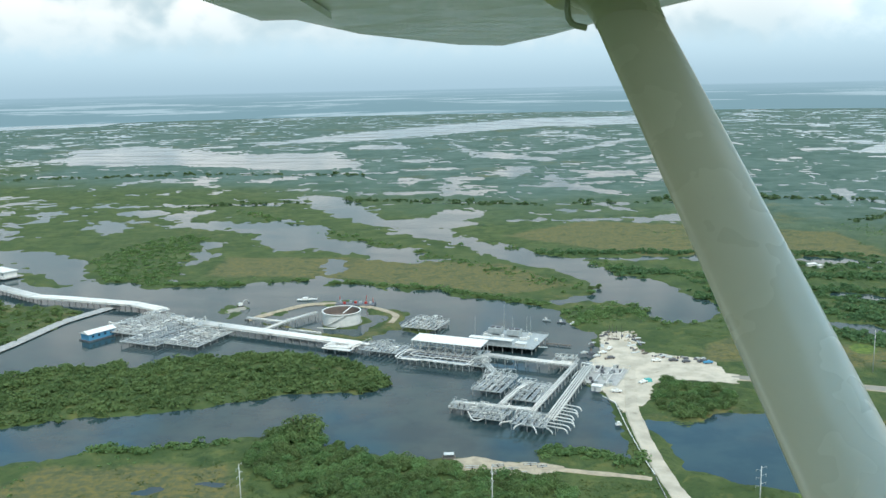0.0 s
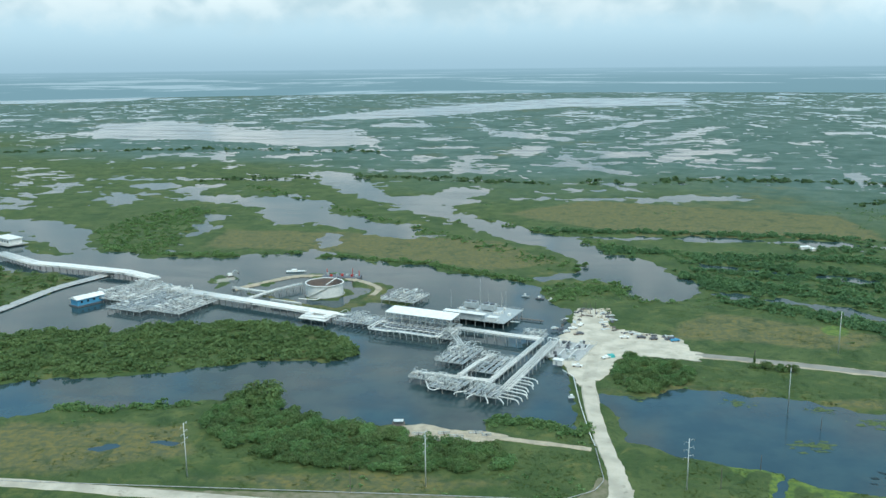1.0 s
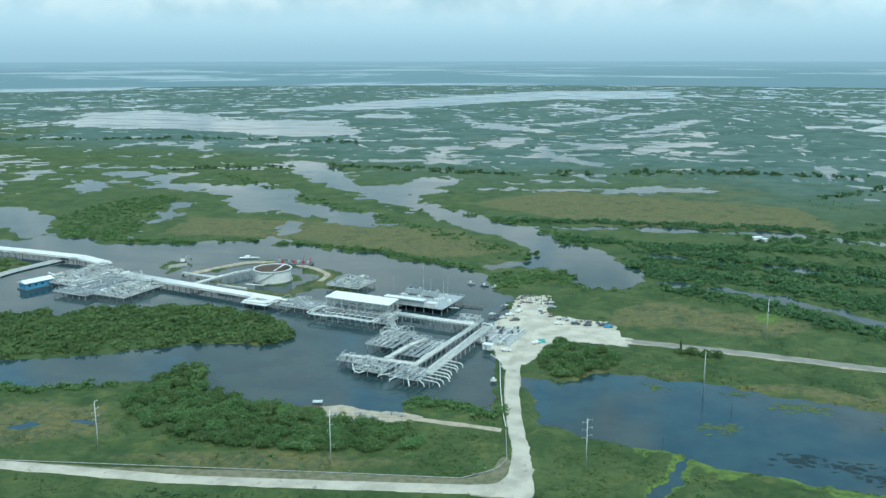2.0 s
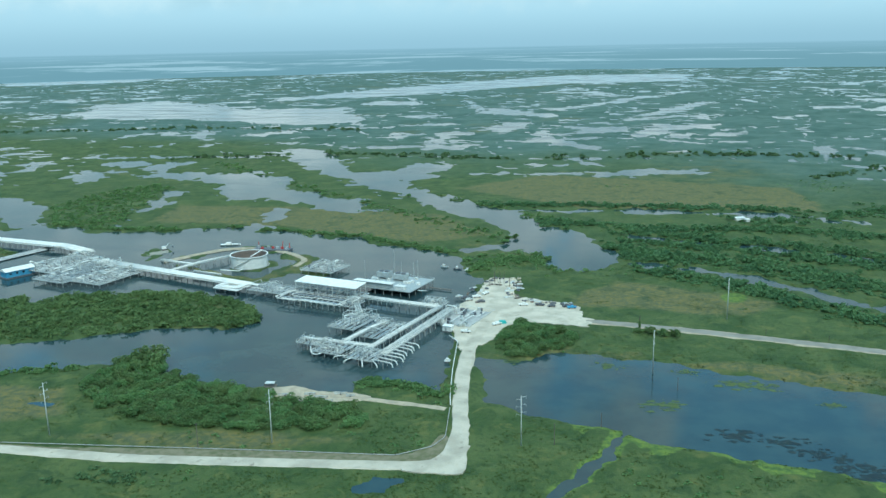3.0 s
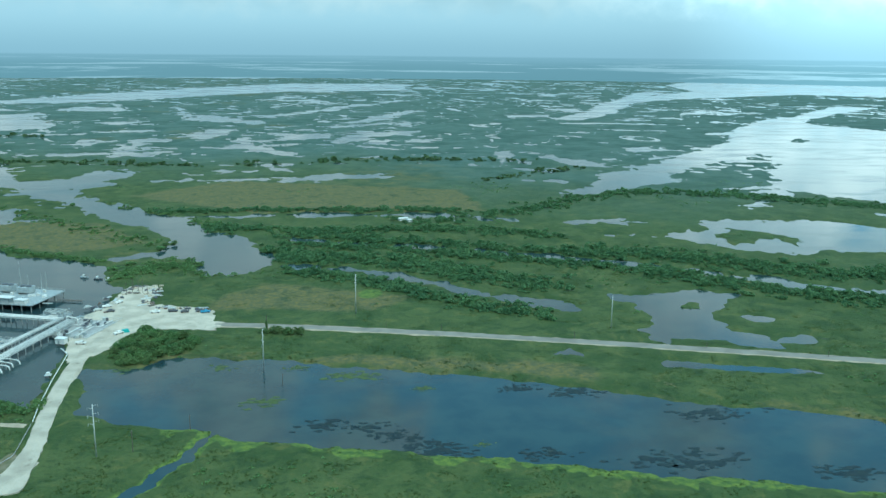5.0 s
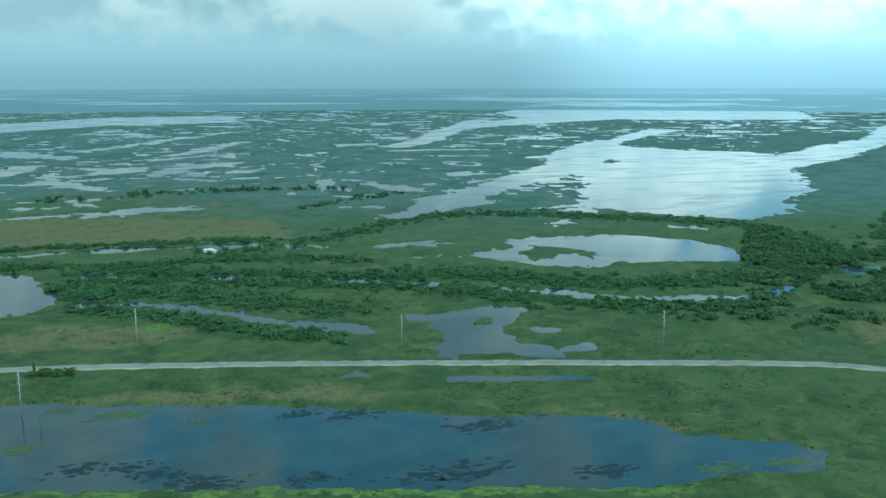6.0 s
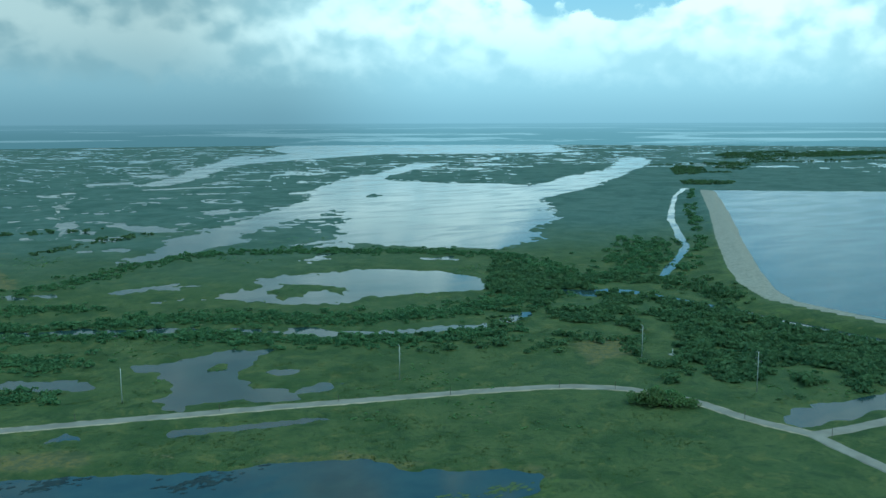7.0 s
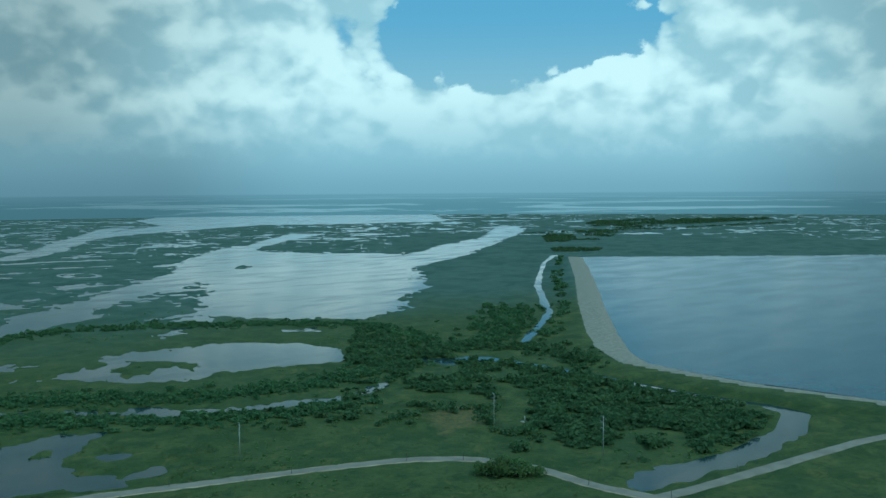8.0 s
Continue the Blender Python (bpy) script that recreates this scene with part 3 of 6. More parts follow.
def build_ground():
    angle = np.radians(np.concatenate([np.arange(-180, -52, 6.0), np.arange(-46, 84, 0.105), np.arange(92, 180, 6.0)]))
    radius = np.concatenate([[0.5, 30, 60, 90, 120, 150], np.exp(np.linspace(math.log(170), math.log(4850), 430))])
    a, r = np.meshgrid(angle, radius)
    x, y = 165 + r * np.sin(a), -10 + r * np.cos(a)
    w = water_at(x.ravel(), y.ravel()).reshape(x.shape)
    z = land_height(x, y, w)
    verts = np.stack([x, y, z], -1).reshape(-1, 3)
    rows, cols = a.shape
    i = np.arange(rows - 1)[:, None] * cols
    j = np.arange(cols)[None, :]
    k = (j + 1) % cols
    faces = np.stack([i + j, i + k, i + cols + k, i + cols + j], -1).reshape(-1, 4)[:, ::-1]
    me = bpy.data.meshes.new("ground")
    me.vertices.add(len(verts))
    me.vertices.foreach_set("co", verts.ravel())
    me.loops.add(faces.size)
    me.loops.foreach_set("vertex_index", faces.ravel().astype(np.int32))
    me.polygons.add(len(faces))
    me.polygons.foreach_set("loop_start", np.arange(0, faces.size, 4, dtype=np.int32))
    me.update(calc_edges=True)
    me.polygons.foreach_set("use_smooth", [True] * len(faces))
    fx, fy, fw = x.ravel(), y.ravel(), w.ravel()
    brown = np.zeros_like(fx)
    for pts in BROWN:
        brown = np.maximum(brown, smooth(depth_in(fx, fy, pts), -14, 10))
    brown = np.maximum(brown, smooth(depth_in(fx, fy, ISLES[3]), 0, 3))
    brown = np.maximum(brown * 0.85, 0.45 * smooth(bumps(fx, fy, 150.0, 3, 31), 0.25, 0.9) * (1 - 0.7 * smooth(fx, 330, 480)))
    near_pond = smooth(depth_in(fx, fy, LAKES[1]) + 6.5 * bumps(fx, fy, 13.0, 3, 91, 0.6), -7.5, -3.5) + smooth(depth_line(fx, fy, CHANNELS[0][1], 0), -6, -3)
    south = fy < 365 - 0.375 * (fx - 180)
    lush = np.clip(near_pond, 0, 1) * south * (0.25 + 0.75 * smooth(fx, 125, 165)) * (0.9 - 0.5 * smooth(fx, 380, 460))
    brown = np.maximum(brown, np.clip(near_pond, 0, 1) * ~south * 0.5)
    lush = np.maximum(lush, 0.75 * smooth(-np.hypot(fx - 249, (fy - 527) * 0.8), -13, -5))
    lush = np.maximum(lush, 0.30 * smooth(embankment_at(fx, fy), 0.3, 1.0))
    crest = line_distance(fx, fy, EMBANKMENT)
    inner = depth_in(fx, fy, RESERVOIR)
    bare = np.where((inner > -27) & (crest < 40), 1.0, 0.0)
    for pts in (ISLES[4], ISLES[5]):
        bare = np.maximum(bare, smooth(depth_in(fx, fy, pts), 1, 4) * smooth(bumps(fx, fy, 12.0, 2, 5), -0.4, 0.4))
    # how much painted haze the ground takes: far marsh, a little in the east
    east = 0.20 * smooth(fx, 400, 640)
    haze_tint = smooth(fy + 0.45 * fx + 220 * bumps(fx, fy, 400.0, 2, 77), 750, 1900)
    haze_tint = np.maximum(haze_tint, east)
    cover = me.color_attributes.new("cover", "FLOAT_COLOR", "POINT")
    cover.data.foreach_set("color", np.stack([brown, lush, bare, haze_tint], -1).ravel())
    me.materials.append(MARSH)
    tagged(new("ground", me), "flat green and straw-coloured coastal marsh cut by creeks", "marsh ground", kind="structure")


def build_water():
    s = Shape()
    n = 96
    s.v = [(165 + 4855 * math.sin(2 * math.pi * i / n), -10 + 4855 * math.cos(2 * math.pi * i / n), 0.0) for i in range(n)]
    s.f = [tuple(reversed(range(n)))]
    tagged(part("water", s, WATER), "dark still marsh water reflecting a cloudy sky", "water", kind="structure")


def build_reservoir():
    s = Shape()
    mx, my = sum(p[0] for p in RESERVOIR) / len(RESERVOIR), sum(p[1] for p in RESERVOIR) / len(RESERVOIR)
    s.v = [(x + (mx - x) * 0.004, y + (my - y) * 0.004, 0.25) for x, y in RESERVOIR]
    s.f = [tuple(range(len(RESERVOIR)))]
    tagged(part("water", s, DEEP), "open blue reservoir water behind its embankment", "water", kind="structure")


build_ground()
build_water()
build_reservoir()


# ---- roads, gravel, sand ----
def ribbon(name, pts, width, z, mat, label, category="road", ragged=0.5, step=4.0):
    line = [Vector((*p, 0)) for p in pts]
    fine = []
    for p, q in zip(line, line[1:]):
        k = max(1, int((q - p).length / step))
        fine += [p.lerp(q, i / k) for i in range(k)]
    fine.append(line[-1])
    for _ in range(6):
        fine = [fine[0]] + [(a + b * 2 + c) / 4 for a, b, c in zip(fine, fine[1:], fine[2:])] + [fine[-1]]
    s = Shape()
    rng = random.Random(len(pts) * 7 + int(width * 10))
    for i, p in enumerate(fine):
        d = (fine[min(i + 1, len(fine) - 1)] - fine[max(i - 1, 0)]).normalized()
        side = Vector((-d.y, d.x, 0))
        l, r = width / 2 + rng.uniform(-ragged, ragged), width / 2 + rng.uniform(-ragged, ragged)
        for u, dz in ((l + 1.2, -0.9), (l, 0), (0, 0.08), (-r, 0), (-r - 1.2, -0.9)):
            s.v.append(tuple(p + side * u + Vector((0, 0, z + dz))))
    for i in range(len(fine) - 1):
        for j in range(4):
            s.f.append((i * 5 + j, i * 5 + j + 1, i * 5 + j + 6, i * 5 + j + 5))
    for k, q in enumerate(s.f):
        s.f[k] = tuple(reversed(q))
    return tagged(part(name, s, mat), label, category, kind="structure")


def patch(name, pts, z, mat, label, category, ragged=1.2, skirt=1.0):
    """A raised sheet with a ragged outline."""
    edge = []
    rng = random.Random(len(pts) + int(z * 100))
    for (ax, ay), (bx, by) in zip(pts, pts[1:] + pts[:1]):
        k = max(1, int(math.hypot(bx - ax, by - ay) / 2.5))
        edge += [(ax + (bx - ax) * i / k, ay + (by - ay) * i / k) for i in range(k)]
    n = len(edge)
    edge = [tuple((edge[i - 1][c] + edge[i][c] * 2 + edge[(i + 1) % n][c]) / 4 for c in (0, 1)) for i in range(n)]
    edge = [(x + rng.uniform(-ragged, ragged), y + rng.uniform(-ragged, ragged)) for x, y in edge]
    bm = bmesh.new()
    top = [bm.verts.new((x, y, z)) for x, y in edge]
    low = [bm.verts.new((x, y, z - skirt)) for x, y in edge]
    face = bm.faces.new(top)
    for i in range(n):
        bm.faces.new((top[i], low[i], low[(i + 1) % n], top[(i + 1) % n]))
    bmesh.ops.recalc_face_normals(bm, faces=bm.faces)
    bmesh.ops.triangulate(bm, faces=[face])
    me = bpy.data.meshes.new(name)
    bm.to_mesh(me)
    bm.free()
    return tagged(part(name, me, mat), label, category, kind="structure")


patch("gravel_yard", [(93.9, 563.7), (113.7, 561.0), (114.4, 520.1), (154.0, 502.8), (159.5, 463.1), (126.4, 468.3), (113.0, 460.2), (107.3, 433.8), (91.6, 417.1), (87.5, 438.8), (82.1, 465.3), (80.3, 496.5), (89.9, 513.3), (92.0, 534.9)],
      1.05, GRAVEL, "bright crushed-shell yard with ruts and bare edges", "gravel yard")
ribbon("causeway", [(103.9, 486.6), (99.7, 448.3), (96.5, 420.7), (97.7, 384.7), (100.8, 349.9), (104.4, 321.1), (105.3, 302.0)], 6.2, 1.12, GRAVEL, "crushed-shell causeway road between two ponds", ragged=0.2)
ribbon("shore_road", [(107.0, 309.2), (103.6, 292.4), (93.8, 289.9), (40.7, 287.0), (-22.8, 284.0), (-131.6, 289.1), (-267.5, 288.4)], 6.0, 1.06, GRAVEL, "pale crushed-shell road along the marsh", ragged=0.15)
ribbon("access_road", [(158.0, 473.5), (178.6, 469.0), (204.6, 463.3), (283.6, 441.6), (358.1, 418.3), (448.5, 388.2), (534.5, 357.4), (572.8, 342.7), (590.6, 334.5), (610.8, 317.3), (623.6, 299.1), (629.4, 280.0), (628.9, 246.9), (637.1, 213.0)],
       6.4, 1.08, ASPHALT, "pale two-lane access road bending through the marsh", ragged=0.12)
ribbon("road_shoulder", [(130.0, 480.0), (155.6, 474.0), (204.6, 463.3), (283.6, 441.6), (358.1, 418.3), (448.5, 388.2), (534.5, 357.4), (572.8, 342.7), (590.6, 334.5), (610.8, 317.3), (623.6, 299.1), (629.4, 280.0), (628.9, 246.9), (637.1, 213.0)],
       7.6, 1.0, SAND, "pale shell shoulder of the access road", "road shoulder", ragged=0.6)
ribbon("side_road", [(637.1, 213.0), (661.3, 207.6), (702.3, 202.6), (750.7, 196.4), (800, 190), (850, 176), (905, 130), (925, 60)], 6.8, 1.12, ASPHALT, "pale paved side road at the bend", ragged=0.2)
ribbon("branch_road", [(637.2, 215.5), (630.7, 191.8), (625.5, 166.7), (616.3, 119.3)], 6.6, 1.16, ASPHALT, "pale paved road beyond the junction", ragged=0.2)
ribbon("yard_road", [(108.6, 486.0), (130.0, 480.0), (162.0, 472.6)], 9.6, 1.07, GRAVEL, "pale shell road leaving the yard", ragged=0.7)
patch("road_corner", [(110.3, 284.9), (106.0, 284.2), (86.3, 284.5), (84.5, 290.5), (94.1, 292.4), (99.4, 300.0), (101.0, 314.2), (100.4, 335.1), (107.0, 334.9), (108.2, 319.0), (109.8, 299.8)], 1.17, GRAVEL, "crushed-shell corner where the two roads meet", "road corner", 0.4)
patch("dirt_berm", [(-150, 291.5), (-60, 290.0), (22.3, 295.8), (86.5, 298.1), (94.4, 308.3), (97.2, 319.3), (100.2, 316.7), (102.0, 302.3), (95.9, 293.0), (84.5, 290.5), (55.0, 289.1), (26.0, 287.8), (-60, 286.5), (-150, 289.5)], 0.99, DIRT, "bare dirt strip between the pipe rail and the road", "dirt strip", 0.5)
ribbon("track", [(95.3, 343.4), (73.1, 348.2), (55.7, 351.3), (35.8, 353.8)], 3.0, 1.08, SAND, "sandy track to the landing", ragged=0.4)
patch("sand_landing", [(10.8, 360.0), (16.0, 347.9), (36.0, 344.2), (55.7, 347.7), (60.6, 353.6), (48.1, 357.4), (33.2, 357.4), (20.7, 363.6)], 0.94, SAND, "bare sandy boat landing at the water", "sand", 0.9)
ribbon("west_road", [(-377.2, 290.3), (-312.6, 432.0), (-292.8, 526.6), (-287.9, 583.2), (-268.2, 631.1)], 6.0, 1.6, CONCRETE, "pale concrete road and low bridge to the station", ragged=0.1)
ribbon("tank_track", [(-154.0, 592.1), (-138.0, 614.7), (-120.4, 638.2), (-88.0, 640.0), (-64.7, 624.3), (-45.0, 605.9), (-48.9, 583.4)], 3.6, 1.05, SAND, "sandy track on the dike round the tank", ragged=0.5)
# ---- plants ----
RNG = np.random.RandomState(11)


def leaf_cloud(rng, lobes, leaves, leaf, tall=0.8, wide=0.62):
    """A crown about one metre in radius: leaf sprays spread over several lobes."""
    centres = []
    for k in range(lobes):
        a = rng.uniform(0, 2 * math.pi)
        r = rng.uniform(0.15, wide) if k else 0.0
        centres.append((r * math.cos(a), r * math.sin(a), tall * rng.uniform(0.35, 1.15), rng.uniform(0.34, 0.56)))
    v, f = [], []
    for i in range(leaves):
        cx, cy, cz, cr = centres[i % lobes]
        d = rng.normal(size=3)
        d /= np.linalg.norm(d)
        d[2] = abs(d[2]) * 1.1 - 0.25
        p = np.array((cx, cy, cz)) + d * cr * rng.uniform(0.72, 1.08) * np.array((1, 1, 0.8))
        n = d + rng.normal(size=3) * 0.55
        n /= np.linalg.norm(n)
        t = np.cross(n, rng.normal(size=3))
        t /= np.linalg.norm(t)
        b = np.cross(n, t)
        s = leaf * rng.uniform(0.6, 1.35)
        k = len(v)
        v += [p - t * s, p - b * s * 0.6 + n * s * 0.25, p + t * s, p + b * s * 0.7 + n * s * 0.1]
        f.append((k, k + 1, k + 2, k + 3))
    return np.array(v), np.array(f)


def mesh_of(name, v, f, mat):
    me = bpy.data.meshes.new(name)
    me.vertices.add(len(v))
    me.vertices.foreach_set("co", np.asarray(v, dtype=np.float32).ravel())
    n = f.shape[1]
    me.loops.add(f.size)
    me.loops.foreach_set("vertex_index", f.ravel().astype(np.int32))
    me.polygons.add(len(f))
    me.polygons.foreach_set("loop_start", np.arange(0, f.size, n, dtype=np.int32))
    me.update(calc_edges=True)
    me.materials.append(mat)
    return me


def spread(templates, pts, sizes, rng, squash=(0.6, 0.95)):
    """Many copies of the templates as one set of points and faces."""
    vs, fs, k = [], [], 0
    for (x, y, z), s in zip(pts, sizes):
        v, f = templates[rng.randint(len(templates))]
        a = rng.uniform(0, 2 * math.pi)
        c, q = math.cos(a) * s, math.sin(a) * s
        h = s * rng.uniform(*squash)
        vs.append(np.stack([v[:, 0] * c - v[:, 1] * q + x, v[:, 0] * q + v[:, 1] * c + y, v[:, 2] * h + z], -1))
        fs.append(f + k)
        k += len(v)
    return np.concatenate(vs), np.concatenate(fs)


def on_land(x, y, shore=1.0):
    ok = water_at(x, y) < -shore
    ok &= line_distance(x, y, [(120, 480), (164, 472), (212, 462), (289, 441), (362, 418), (451, 386), (533, 355), (588, 330), (627, 293), (634, 265), (634, 240), (640, 205), (560, 130)]) > 7
    ok &= line_distance(x, y, [(113, 488), (104, 445), (104, 415), (107, 380), (110, 345), (111, 300), (104, 291), (50, 287), (-20, 284), (-150, 288)]) > 6.5
    ok &= ~inside(x, y, [(95, 570), (122, 566), (124, 515), (160, 498), (166, 462), (120, 470), (100, 430), (92, 470)])
    ok &= ~inside(x, y, [(8, 362), (18, 346), (60, 342), (98, 338), (98, 348), (60, 354), (45, 362)])
    return ok


def in_area(rng, pts, count, shore=1.0):
    px, py = [p[0] for p in pts], [p[1] for p in pts]
    x = rng.uniform(min(px), max(px), count * 8)
    y = rng.uniform(min(py), max(py), count * 8)
    keep = inside(x, y, pts)
    x, y = x[keep], y[keep]
    keep = on_land(x, y, shore)
    return x[keep][:count], y[keep][:count]


def along(rng, pts, width, count, shore=0.5):
    seg = [(np.array(a, float), np.array(b, float)) for a, b in zip(pts, pts[1:])]
    length = np.array([np.linalg.norm(b - a) for a, b in seg])
    pick = rng.choice(len(seg), count * 3, p=length / length.sum())
    t = rng.uniform(0, 1, count * 3)
    a = np.array([s[0] for s in seg])[pick]
    b = np.array([s[1] for s in seg])[pick]
    p = a + (b - a) * t[:, None] + rng.normal(size=(count * 3, 2)) * width / 2.4
    keep = on_land(p[:, 0].copy(), p[:, 1].copy(), shore)
    return p[keep, 0][:count], p[keep, 1][:count]


def ground_level(x, y):
    return land_height(x, y, water_at(x, y))


THICKET = [(-84, 382), (-73, 399), (-50, 382), (-23, 362), (11, 354), (20, 345), (52, 340), (64, 326), (50, 317), (7, 314), (-29, 318), (-60, 332), (-80, 348)]
COPSE = [(110, 424), (111, 461), (122, 470), (138, 455), (152, 458), (154, 440), (137, 414), (120, 412)]
CROWNS = [mesh_of("crown", *leaf_cloud(np.random.RandomState(40 + k), 13, 950, 0.088, 0.7, 0.8), LEAF) for k in range(5)]


def trunk_mesh(seed):
    rng = random.Random(seed)
    s = Shape()
    s.tube([(0, 0, -0.15), (0.03, 0.01, 0.25), (0.0, 0.04, 0.62)], 0.07, 6, 0.035)
    for k in range(4):
        a = k * 1.6 + rng.uniform(-0.4, 0.4)
        s.tube([(0.02, 0.02, 0.3 + 0.06 * k), (0.2 * math.cos(a), 0.2 * math.sin(a), 0.55), (0.42 * math.cos(a), 0.42 * math.sin(a), 0.8 + rng.uniform(0, 0.2))], 0.035, 5, 0.012)
    me = s.mesh("trunk", True)
    me.materials.append(BARK)
    return me


TRUNKS = [trunk_mesh(k) for k in range(3)]


def tree(x, y, z, size, k, label, group):
    m = Matrix.Translation((x, y, z)) @ Matrix.Rotation(k * 1.7, 4, "Z") @ Matrix.Diagonal((size, size, size * (0.68 + 0.10 * (k % 4)), 1))
    ob = empty("tree", m, label, "tree", group)
    part("trunk", TRUNKS[k % 3], BARK, ob)
    part("crown", CROWNS[k % 5], LEAF, ob)
    return ob


def plant_trees():
    rng = np.random.RandomState(3)
    k = 0
    x, y = in_area(rng, THICKET, 290, 1.0)
    for px, py, pz in zip(x, y, ground_level(x, y)):
        tree(px, py, pz - 0.3, rng.uniform(2.5, 4.9), k, "dense green waterside tree of the thicket by the shell road", "thicket trees")
        k += 1
    for px, py, s in ((-64, 386, 9.2), (-58, 380, 8.2), (-69, 381, 7.8), (-62, 375, 6.0), (-52, 374, 5.4)):
        tree(px, py, 0.7, s, k, "tall round green tree at the lagoon's edge", "thicket trees")
        k += 1
    x, y = in_area(rng, COPSE, 80, 1.0)
    for px, py, pz in zip(x, y, ground_level(x, y)):
        tree(px, py, pz - 0.3, rng.uniform(2.5, 4.3), k, "bushy green tree beside the gravel yard", "copse trees")
        k += 1
    for px, py, s in ((606, 285, 8.0), (612, 279, 8.6), (618, 283, 7.6), (615, 291, 6.6), (603, 292, 5.8), (621, 274, 6.2), (193, 455, 4.4), (199, 452, 4.0), (205, 451, 3.7), (186, 456, 3.4)):
        tree(px, py, 0.7, s, k, "dark green roadside tree", "roadside trees")
        k += 1
    x, y = along(rng, [(102, 690), (108, 680), (100, 664)], 10, 14)
    for px, py in zip(x, y):
        tree(px, py, 0.6, rng.uniform(2.6, 4.0), k, "green tree at the tip of the peninsula", "peninsula trees")
        k += 1


POINT = [(844, 738), (803, 575), (800, 491), (806, 440), (804, 388), (809, 336), (808, 274), (806, 248), (748, 232), (688, 239), (658, 260), (644, 289), (664, 320), (655, 346), (676, 380), (694, 446), (710, 506), (715, 590)]
CLEARING = [(742, 428), (760, 408), (716, 366), (690, 345), (672, 330), (664, 352), (698, 384)]


def plant_woods():
    rng = np.random.RandomState(5)
    low = [leaf_cloud(np.random.RandomState(70 + k), 8, 50, 0.32, 0.65, 1.0) for k in range(8)]
    coarse = [leaf_cloud(np.random.RandomState(90 + k), 5, 20, 0.46, 0.6, 1.0) for k in range(8)]

    def wood(name, xy, smin, smax, label, mat=SHADED_LEAF, clumps=low):
        x = np.concatenate([a for a, b in xy])
        y = np.concatenate([b for a, b in xy])
        z = ground_level(x, y) - 0.2
        v, f = spread(clumps, list(zip(x, y, z)), smin + (smax - smin) * 1.5 * rng.uniform(0, 1, len(x)) ** 2.2, rng, (0.45, 1.0))
        tagged(new(name, mesh_of(name, v, f, mat)), label, "woodland", kind="stuff")

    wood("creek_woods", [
        along(rng, [(494, 882), (586, 915), (668, 880), (748, 824), (800, 780), (846, 738), (838, 644), (816, 560)], 26, 910, 0.8),
        along(rng, [(300, 760), (400, 800), (494, 872)], 26, 210, 0.8),
        along(rng, [(432, 634), (496, 600), (535, 562), (590, 538), (656, 528), (716, 536), (776, 536)], 28, 822, 0.8),
        along(rng, [(441, 572), (485, 533), (534, 493), (575, 466), (640, 458)], 20, 525, 0.8),
        along(rng, [(192, 718), (266, 690), (356, 650), (440, 612)], 18, 402, 0.8),
        along(rng, [(192, 684), (266, 656), (356, 616), (430, 580)], 16, 350, 0.8),
        along(rng, [(180, 640), (263, 622), (312, 578), (370, 532)], 26, 577, 0.8),
        along(rng, [(200, 592), (267, 545), (303, 500), (350, 468)], 14, 297, 0.8),
        along(rng, [(68, 834), (152, 838), (234, 832), (350, 818)], 14, 367, 0.8),
        along(rng, [(118, 754), (176, 738), (248, 726), (330, 730), (420, 690)], 18, 402, 0.8),
        along(rng, [(167, 662), (200, 640), (215, 616)], 16, 105, 0.8),
    ], 1.7, 3.5, "dark green woods lining the marsh creeks")
    def thinned(xy, size, seed, gaps, pts=None):
        x, y = xy
        keep = (bumps(x, y, size, 3, seed, 0.6) > gaps) & ~inside(x, y, CLEARING)
        if pts:
            keep &= depth_in(x, y, pts) > 34 * rng.uniform(0, 1, len(x)) ** 2
        return x[keep], y[keep]

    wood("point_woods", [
        thinned(in_area(rng, POINT, 5000), 46.0, 61, -0.42, POINT),
        thinned(in_area(rng, [(700, 260), (812, 250), (812, 420), (740, 360)], 900), 30.0, 62, -0.4),
        thinned(in_area(rng, [(640, 300), (560, 400), (560, 470), (640, 520), (720, 560), (720, 420), (690, 340)], 420), 34.0, 66, 0.25),
        along(rng, [(812, 500), (806, 440), (812, 380), (812, 320), (824, 280)], 12, 240),
        along(rng, [(800, 580), (840, 560), (880, 520), (872, 470), (850, 430)], 26, 260),
    ], 2.0, 4.6, "dense swamp woods on the point with shade-darkened leaves")
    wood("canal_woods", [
        thinned(in_area(rng, [(1700, 1215), (1390, 960), (1190, 770), (1110, 690), (1020, 620), (920, 560), (940, 540), (1100, 668), (1360, 910), (1640, 1160)], 900), 60.0, 63, -0.2),
        along(rng, [(830, 560), (900, 590), (960, 640), (1060, 720)], 50, 300),
    ], 2.4, 5.0, "dark woods between the ditch and the embankment")
    wood("horizon_woods", [thinned(in_area(rng, [(1760, 1290), (1859, 1242), (2747, 1866), (3546, 1913), (4144, 1903), (3300, 2417), (2186, 1717)], 5200, 3.0), 160.0, 65, -0.1)], 3.5, 6.0,
         "distant dark woods beyond the reservoir", clumps=coarse)
